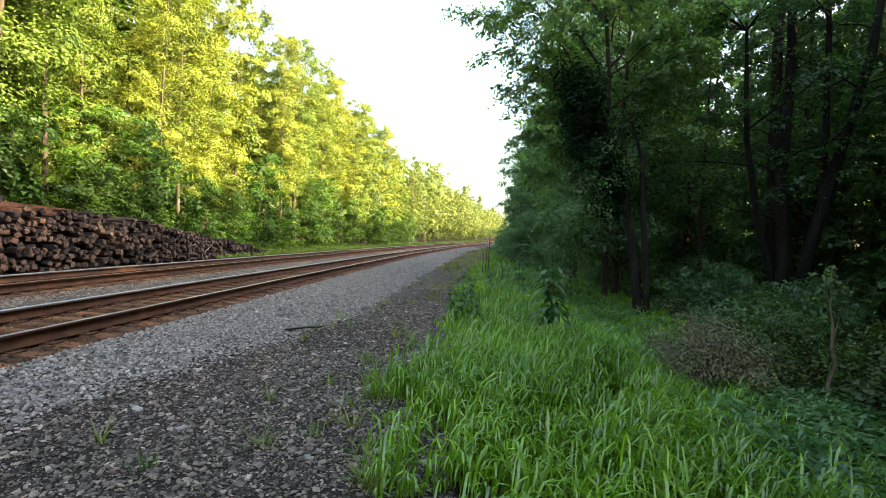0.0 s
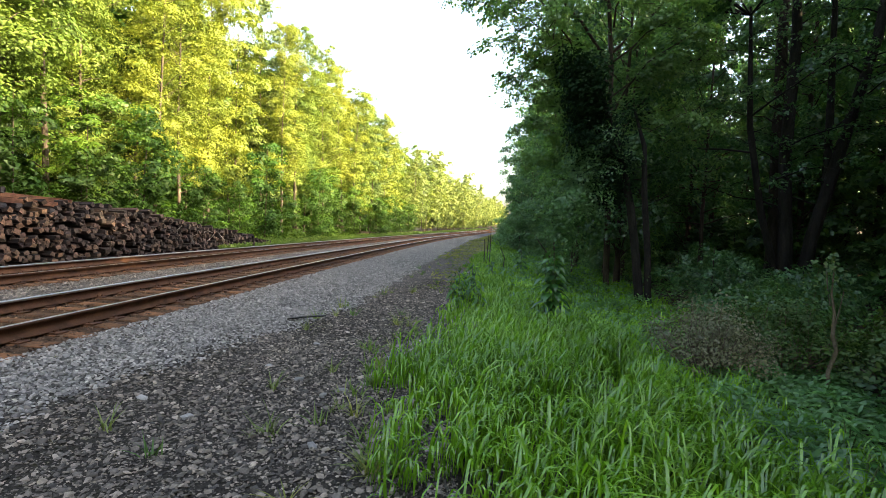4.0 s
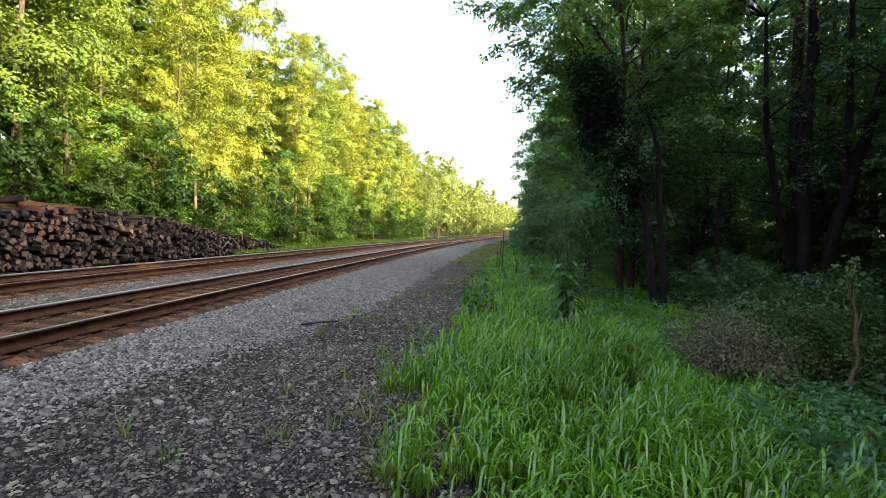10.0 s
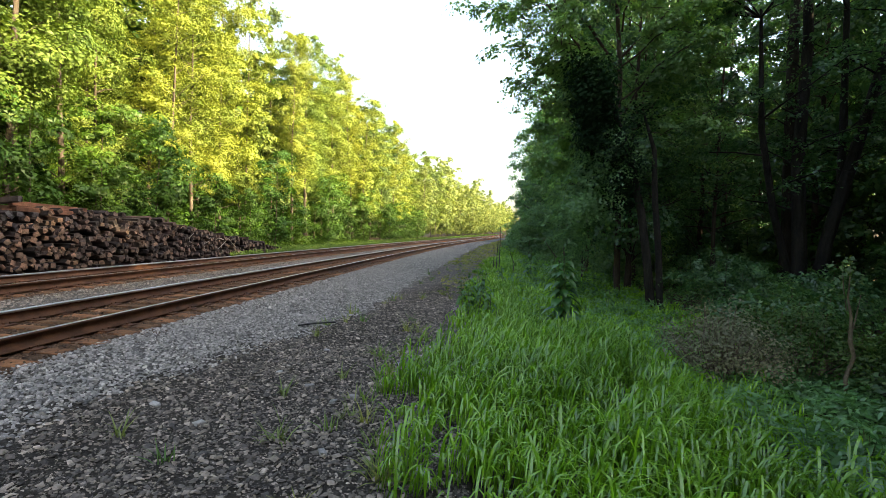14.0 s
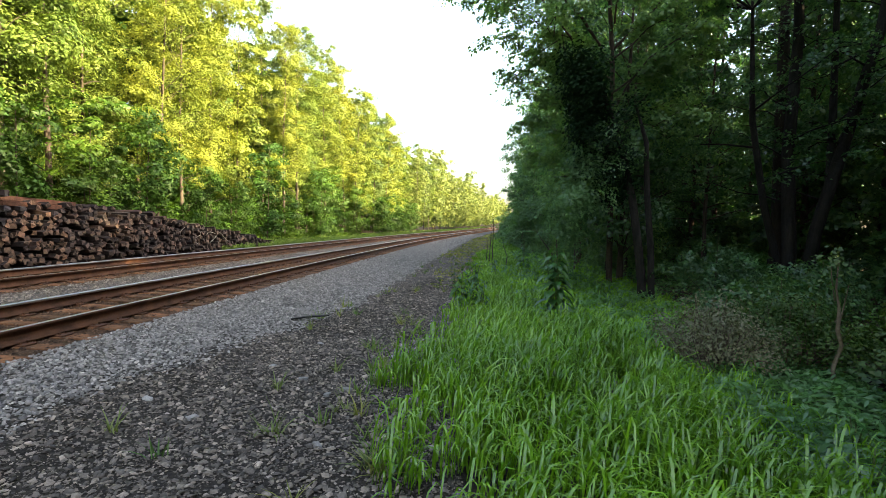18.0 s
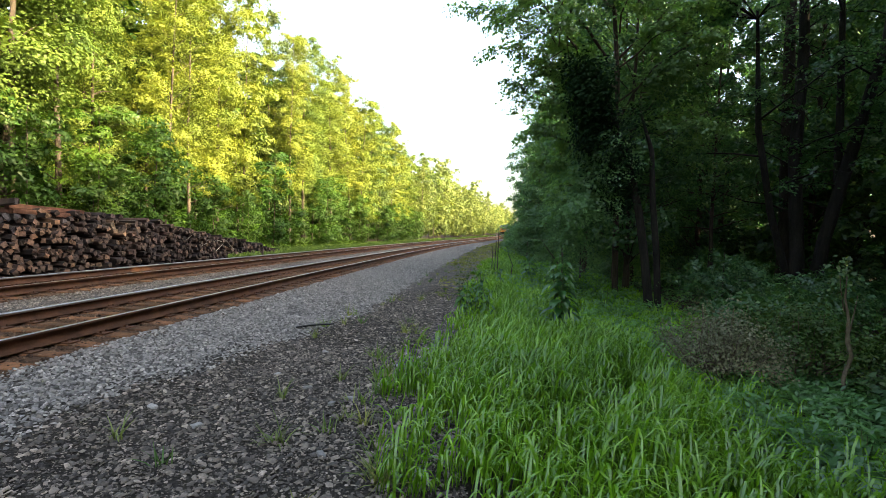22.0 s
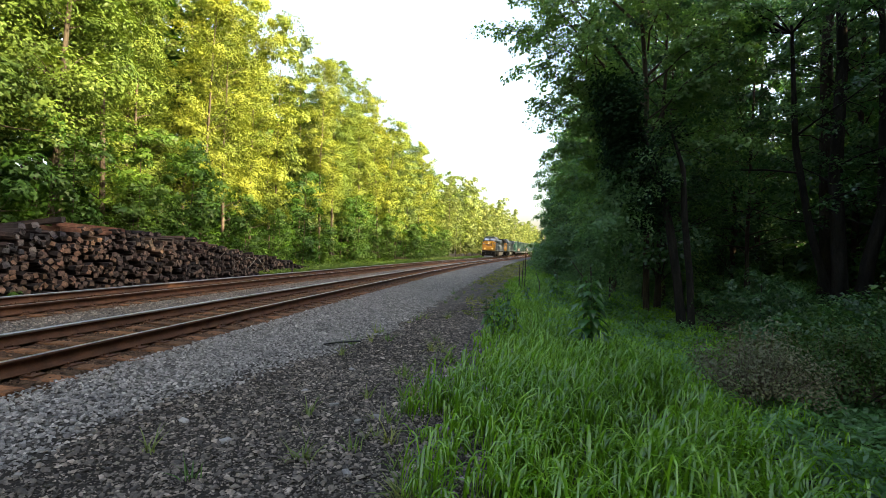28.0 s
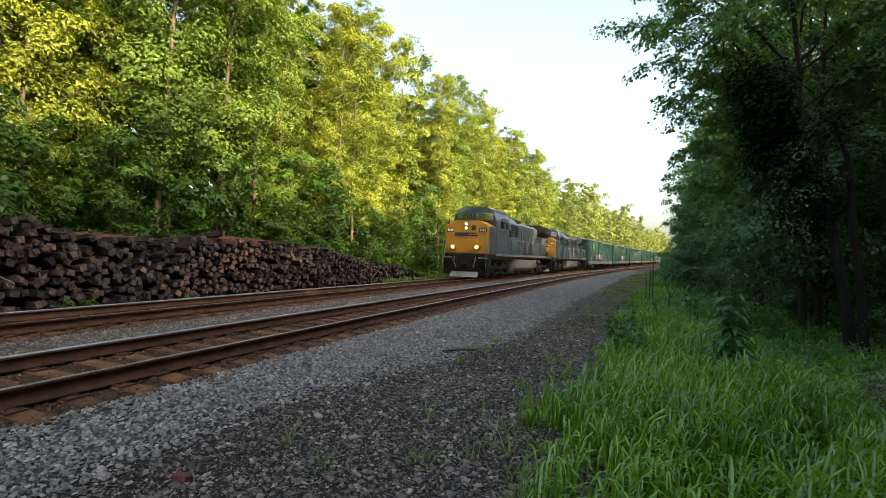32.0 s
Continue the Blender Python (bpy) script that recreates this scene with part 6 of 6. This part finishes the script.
def locomotive(label, second=False):
    """Front at y = 0, the hood runs back along y; z is over the rails."""
    o = thing("locomotive", label, "locomotive", group="train")
    W = 1.5
    # frame, deck and running gear
    part("frame", block(-1.48, 1.48, 0.4, 21.6, 1.38, 1.62, 0.03), M_BLACK, o)
    part("side_sill", block(1.482, 1.54, 2.2, 20.8, 1.5, 1.66, 0.015), M_PALEGREY, o)
    part("side_sill", block(-1.54, -1.482, 2.2, 20.8, 1.5, 1.66, 0.015), M_PALEGREY, o)
    truck(o, 4.3, 3, 1.92, 0.53)
    truck(o, 17.8, 3, 1.92, 0.53)
    part("fuel_tank", solid([(-1.4, 0.62), (-1.1, 0.36), (1.1, 0.36), (1.4, 0.62), (1.46, 1.3), (-1.46, 1.3)], 7.4, 14.6, 0.05), M_PALEGREY, o, "pale grey dirty fuel tank")
    part("air_reservoir", disc((1.32, 15.3, 1.12), (0, 1, 0), 0.19, 1.3, 14), M_BLACK, o)
    part("air_reservoir", disc((-1.32, 15.3, 1.12), (0, 1, 0), 0.19, 1.3, 14), M_BLACK, o)
    # pilot
    part("pilot", block(-1.45, 1.45, 0.35, 0.95, 0.45, 1.62, 0.04), M_BLACK, o)
    part("plow", solid([(0.1, 0.1), (0.32, 0.12), (0.72, 0.62), (0.62, 0.66)], -0.95, 0.95, 0.01, "x"), M_PALEGREY, o, "pale steel snow plow")
    part("coupler", block(-0.16, 0.16, -0.15, 0.75, 0.78, 1.02, 0.05), M_BLACK, o)
    part("coupler_pocket", block(-0.36, 0.36, 0.46, 0.7, 0.7, 1.12, 0.03), M_BLACK, o)
    for s in (-1, 1):
        part("step_box", block(min(s * 0.92, s * 1.5), max(s * 0.92, s * 1.5), 0.35, 1.15, 0.24, 1.3, 0.03), M_BLACK, o)
        for k in range(4):
            part("step", block(min(s * 1.0, s * 1.52), max(s * 1.0, s * 1.52), 0.32, 0.62, 0.3 + 0.3 * k, 0.33 + 0.3 * k, 0.0), M_BLACK, o)
        bm = bmesh.new()
        rod(bm, (s * 0.5, 0.5, 1.3), (s * 0.5, 0.36, 0.85), 0.028, seg=6)
        rod(bm, (s * 0.5, 0.36, 0.85), (s * 0.34, 0.3, 0.6), 0.028, seg=6)
        part("air_hose", bm, M_BLACK, o)
        bm = bmesh.new()
        rod(bm, (s * 1.48, 0.2, 0.7), (s * 1.48, 0.16, 2.55), 0.014, seg=6)
        part("grab_rail", bm, M_PALEGREY, o)
        part("step_edge", block(min(s * 0.9, s * 1.53), max(s * 0.9, s * 1.53), 0.33, 0.4, 1.3, 1.37, 0.01), M_PALEGREY, o, "pale step edge strip")
        part("hand_rail", rod(bmesh.new(), (s * 1.46, 0.34, 1.4), (s * 1.3, 0.2, 2.3), 0.02, seg=6), M_PALEGREY, o)
        for dx in (0.0, 0.13, 0.26):
            bm = bmesh.new()
            rod(bm, (s * (0.62 + dx), 0.4, 1.5), (s * (0.58 + dx), 0.24, 1.05), 0.024, seg=6)
            rod(bm, (s * (0.58 + dx), 0.24, 1.05), (s * (0.46 + dx), 0.3, 0.72), 0.024, seg=6)
            part("brake_hose", bm, M_PALEGREY if dx == 0.13 else M_BLACK, o)
    bm = bmesh.new()
    rod(bm, (-1.3, 0.16, 2.5), (1.3, 0.16, 2.5), 0.012, seg=6)
    part("front_rail", bm, M_PALEGREY, o)
    # nose: a broad front with a sloped brow
    nose = [(-1.47, 1.62), (1.47, 1.62), (1.47, 3.42), (0.85, 3.74), (-0.85, 3.74), (-1.47, 3.42)]
    part("nose", solid(nose, 0.5, 2.3, 0.05), M_YELLOW, o, "bright yellow nose front")
    part("nose_side", block(1.472, 1.5, 0.9, 2.3, 1.64, 3.38, 0.0), M_GREY, o)
    part("nose_side", block(-1.5, -1.472, 0.9, 2.3, 1.64, 3.38, 0.0), M_GREY, o)
    door = part("nose_door", block(0.2, 0.78, 0.465, 0.5, 1.75, 3.5, 0.012), M_YELLOW, o)
    part("door_window", block(0.36, 0.64, 0.45, 0.47, 3.12, 3.42, 0.02), M_CABGLASS, door)
    lamp = part("headlight", block(-0.17, 0.14, 0.45, 0.51, 3.12, 3.66, 0.03), M_BLUE, o)
    for z in (3.25, 3.52):
        part("lens", disc((-0.015, 0.435, z), (0, 1, 0), 0.095, 0.04), M_CABGLASS if second else M_LAMP, lamp, "" if second else "lit headlight lens")
    for s in (-1, 1):
        d = part("ditch_light", disc((s * 0.82, 0.36, 2.02), (0, 1, 0), 0.17, 0.3, 18), M_YELLOW, o)
        part("lens", disc((s * 0.82, 0.2, 2.02), (0, 1, 0), 0.125, 0.04), M_CABGLASS if second else M_DITCH, d, "" if second else "lit ditch light lens")
        b = part("number_board", block(s * 1.12 - 0.26, s * 1.12 + 0.26, 0.47, 0.502, 3.0, 3.24, 0.01), M_BLACK, o)
        number_bars(b, s * 1.12, 0.465, 3.12, 0.44, 0.15)
    # the maker's mark on the nose, as plain shapes
    for x0, x1, z0, z1 in ((-0.78, 0.18, 2.72, 2.96), (0.2, 0.8, 2.72, 2.82), (0.2, 0.7, 2.87, 2.96)):
        part("nose_emblem", block(x0, x1, 0.45, 0.462, z0, z1, 0.0), M_TAG, o, "dark blue emblem bar")
    part("front_plate", block(-0.45, 0.2, 0.4, 0.5, 1.64, 1.8, 0.0), M_YELLOW, o)
    # cab
    cab = [(-1.55, 1.66), (1.55, 1.66), (1.55, 3.55), (1.5, 3.9), (1.28, 4.5), (0.8, 4.72), (-0.8, 4.72), (-1.28, 4.5), (-1.5, 3.9), (-1.55, 3.55)]
    part("cab", solid(cab, 2.1, 5.6, 0.03), M_GREY, o)
    brow = [(-1.5, 3.44), (-0.85, 3.76), (0.85, 3.76), (1.5, 3.44), (1.56, 3.7), (1.5, 3.95), (1.3, 4.56), (0.82, 4.78), (-0.82, 4.78), (-1.3, 4.56), (-1.5, 3.95), (-1.56, 3.7)]
    part("cab_roof", solid(brow, 1.95, 2.17, 0.02), M_BLUE, o, "dark blue cab front and roof")
    part("cab_roof", solid([(1.31, 4.5), (0.83, 4.73), (-0.83, 4.73), (-1.31, 4.5), (-1.31, 4.56), (-0.83, 4.79), (0.83, 4.79), (1.31, 4.56)], 2.05, 5.7, 0.0), M_BLUE, o, "dark blue cab roof")
    for s in (-1, 1):
        f = part("windshield", block(min(s * 0.12, s * 1.28), max(s * 0.12, s * 1.28), 1.92, 1.96, 3.86, 4.38, 0.03), M_PALEGREY if s > 0 else M_BLUE, o)
        pane = block(min(s * 0.17, s * 1.22), max(s * 0.17, s * 1.22), 1.885, 1.93, 3.91, 4.33, 0.01)
        for v in pane.verts:
            v.co.y += (v.co.z - 4.33) * 0.24
        part("pane", pane, M_CABGLASS, f, "dark reflecting cab window")
        bm = bmesh.new()
        rod(bm, (s * 0.55, 1.87, 4.34), (s * 0.8, 1.85, 3.98), 0.012, seg=5)
        part("wiper", bm, M_BLACK, o)
        x0, x1 = sorted((s * 1.545, s * 1.575))
        for y0, y1 in ((2.95, 3.75), (3.9, 4.75)):
            f = part("side_window", block(x0, x1, y0, y1, 3.3, 3.98, 0.02), M_PALEGREY, o)
            part("pane", block(x0 - 0.004, x1 + 0.006, y0 + 0.07, y1 - 0.07, 3.38, 3.9, 0.01), M_CABGLASS, f, "dark reflecting side window")
        part("sunshade", block(min(s * 1.56, s * 1.85), max(s * 1.56, s * 1.85), 2.9, 3.9, 4.02, 4.06, 0.01), M_PALEGREY, o)
        part("mirror", block(min(s * 1.6, s * 1.72), max(s * 1.6, s * 1.72), 2.78, 2.82, 3.45, 3.85, 0.01), M_BLACK, o)
        d = part("cab_door", block(x0, x1, 4.95, 5.5, 1.75, 3.6, 0.015), M_GREY, o)
        part("door_window", block(x0 - 0.004, x1 + 0.006, 5.05, 5.4, 2.9, 3.4, 0.01), M_CABGLASS, d)
        part("side_locker", block(min(s * 1.2, s * 1.56), max(s * 1.2, s * 1.56), 5.7, 7.6, 1.66, 2.7, 0.02), M_GREY, o)
    # long hood with its doors, grilles and radiator
    part("hood", solid([(-0.98, 1.64), (0.98, 1.64), (0.98, 4.1), (0.7, 4.32), (-0.7, 4.32), (-0.98, 4.1)], 5.6, 20.9, 0.03), M_HOOD, o, "dark grimy long hood")
    part("blower_housing", solid([(-1.42, 1.66), (1.42, 1.66), (1.42, 3.95), (0.95, 4.4), (-0.95, 4.4), (-1.42, 3.95)], 5.65, 8.2, 0.03), M_GREY, o)
    for s in (-1, 1):
        x = s * 0.99
        for k in range(11):
            y0 = 8.5 + k * 0.72
            part("hood_door", block(min(x, x + s * 0.03), max(x, x + s * 0.03), y0, y0 + 0.64, 1.85, 3.85, 0.012), M_HOOD, o)
        for y0 in (5.85, 7.05):
            g = part("grille", block(min(s * 1.42, s * 1.45), max(s * 1.42, s * 1.45), y0, y0 + 0.95, 3.0, 3.85, 0.0), M_BLACK, o, "dark intake grille")
            for k in range(5):
                part("slat", block(min(s * 1.43, s * 1.475), max(s * 1.43, s * 1.475), y0 + 0.04, y0 + 0.91, 3.08 + k * 0.16, 3.12 + k * 0.16, 0.0), M_GREY, g)
        g = part("radiator_grille", block(min(s * 1.5, s * 1.53), max(s * 1.5, s * 1.53), 16.7, 20.2, 3.85, 4.3, 0.0), M_BLACK, o, "dark radiator grille")
        handrail(o, s * 1.44, [7.9, 9.6, 11.3, 13.0, 14.7, 16.4, 18.1, 19.8, 21.0], 1.62, 2.78, M_PALEGREY)
    part("radiator", solid([(-0.98, 3.5), (0.98, 3.5), (1.5, 3.8), (1.52, 4.4), (1.3, 4.55), (-1.3, 4.55), (-1.52, 4.4), (-1.5, 3.8)], 16.4, 20.6, 0.03), M_BLACK if not second else M_GREY, o, "overhanging radiator cabin")
    part("exhaust_stack", block(-0.3, 0.3, 11.4, 12.2, 4.3, 4.62, 0.03), M_BLACK, o)
    part("dynamic_brake", block(-0.95, 0.95, 8.4, 10.6, 4.25, 4.5, 0.05), M_BLACK, o)
    horn = part("horn", block(-0.1, 0.1, 6.3, 6.5, 4.4, 4.56, 0.02), M_BLACK, o)
    for k in (-1, 0, 1):
        bm = bmesh.new()
        rod(bm, (k * 0.12, 6.4, 4.6), (k * 0.16, 6.0, 4.62), 0.03, 0.07, 10)
        part("bell", bm, M_BLACK, horn)
    part("rear_pilot", block(-1.45, 1.45, 21.3, 21.6, 0.5, 1.62, 0.03), M_BLACK, o)
    part("coupler", block(-0.16, 0.16, 21.5, 22.35, 0.78, 1.02, 0.05), M_BLACK, o)
    return o


CAR_L = 26.0


def freight_car(k):
    """A long high-sided car with ribbed sides; couplers stand out at both ends."""
    label = "long green ribbed freight car with grey sill" + (", spray-painted" if k == 0 else "")
    o = thing("freight_car", label, "freight car", group="train")
    part("body", block(-1.45, 1.45, 0.6, CAR_L - 0.6, 1.05, 4.5, 0.03), M_GREEN, o)
    part("roof", solid([(-1.5, 4.48), (1.5, 4.48), (1.45, 4.6), (0, 4.72), (-1.45, 4.6)], 0.55, CAR_L - 0.55, 0.0), M_PALEGREY, o, "pale weathered roof")
    for s in (-1, 1):
        x = s * 1.45
        n = 17
        for j in range(n):
            y = 0.75 + j * (CAR_L - 1.5) / (n - 1)
            part("rib", CAR_RIB[s], M_RIB, o, m=pose(x, y, 0))
        part("sill", block(min(x, x + s * 0.1), max(x, x + s * 0.1), 0.55, CAR_L - 0.55, 0.8, 1.3, 0.02), M_PALEGREY, o, "dirty pale grey sill")
        part("top_chord", block(min(x, x + s * 0.1), max(x, x + s * 0.1), 0.55, CAR_L - 0.55, 4.34, 4.5, 0.02), M_GREEN, o)
    for y in (0.6, CAR_L - 0.6):
        e = -1 if y < 1 else 1
        for z in (1.6, 2.4, 3.2, 4.0):
            part("end_rib", block(-1.35, 1.35, min(y, y + e * 0.08), max(y, y + e * 0.08), z - 0.07, z + 0.07, 0.02), M_GREEN, o)
        part("coupler", block(-0.16, 0.16, min(y, y + e * 0.62), max(y, y + e * 0.62), 0.78, 1.02, 0.04), M_BLACK, o)
    part("end_mark", block(-1.3, -0.85, 0.5, 0.52, 3.95, 4.25, 0.0), M_WHITE, o, "small white end mark")
    bm = bmesh.new()
    for s in (-1, 1):
        for z in np.arange(1.3, 4.3, 0.4):
            rod(bm, (s * 1.25, 0.46, z), (s * 0.85, 0.46, z), 0.015, seg=5)
    part("ladder", bm, M_GREEN, o)
    part("center_sill", block(-0.3, 0.3, 0.7, CAR_L - 0.7, 0.75, 1.06, 0.02), M_BLACK, o)
    truck(o, 3.4, 2, 1.75, 0.46)
    truck(o, CAR_L - 3.4, 2, 1.75, 0.46)
    if k < 2:
        rng = np.random.default_rng(40 + k)
        y = 6.0 + 5 * k
        for j in range(9 if k == 0 else 6):
            w, h = rng.uniform(0.4, 0.9), rng.uniform(0.5, 1.1)
            a = pose(1.555, y, 1.95 + rng.normal(0, 0.08), rng.normal(0, 14), 0, 0)
            part("graffiti_stroke", block(-0.003, 0.003, 0, w, -h / 2, h / 2, 0.0), M_GRAFFITI if j % 3 != 2 else M_WHITE, o, "spray-painted stroke", a)
            y += w + rng.uniform(0.1, 0.35)
    return o


CAR_RIB = {}
for s in (-1, 1):
    bm = block(min(0, s * 0.09), max(0, s * 0.09), -0.06, 0.06, 1.3, 4.36, 0.015)
    CAR_RIB[s] = bpy.data.meshes.new("rib")
    bm.to_mesh(CAR_RIB[s])
    bm.free()

FRONT_AT_END, SPEED = 28.9, 19.70
train = [(locomotive("blue-grey diesel freight locomotive with yellow nose and lit headlights"), 0.0, 22.3, 4.3, 17.8),
         (locomotive("trailing blue-grey diesel locomotive with yellow nose", True), 22.3, 22.3, 4.3, 17.8)]
for k in range(7):
    train.append((freight_car(k), 44.7 + k * 26.4, CAR_L, 3.4, CAR_L - 3.4))


def line_point(s):
    x, y = on_line(FAR_U, s)
    return Vector((float(x), float(y), RAIL_Z + float(rise(s))))


def motions():
    """The train rolls up the far track at an even speed; every wheelset turns with it."""
    for ob, behind, length, b0, b1 in train:
        rows = []
        for t in np.arange(0, 32.01, 1.0):
            s0 = FRONT_AT_END + SPEED * (32.0 - t) + behind
            a, b = line_point(s0 + b0), line_point(s0 + b1)
            d = (b - a).normalized()
            front = a - d * b0
            rows.append((float(t), pose(*front, math.degrees(math.asin(d.z)), 0, -math.degrees(math.atan2(d.x, d.y)))))
        walk(ob, rows)
    for w, y, z, r in WHEELS[:12]:
        walk(w, [(k / 30, pose(0, y, z, math.degrees(SPEED * (k / 30) / r) % 360)) for k in range(961)])


motions()
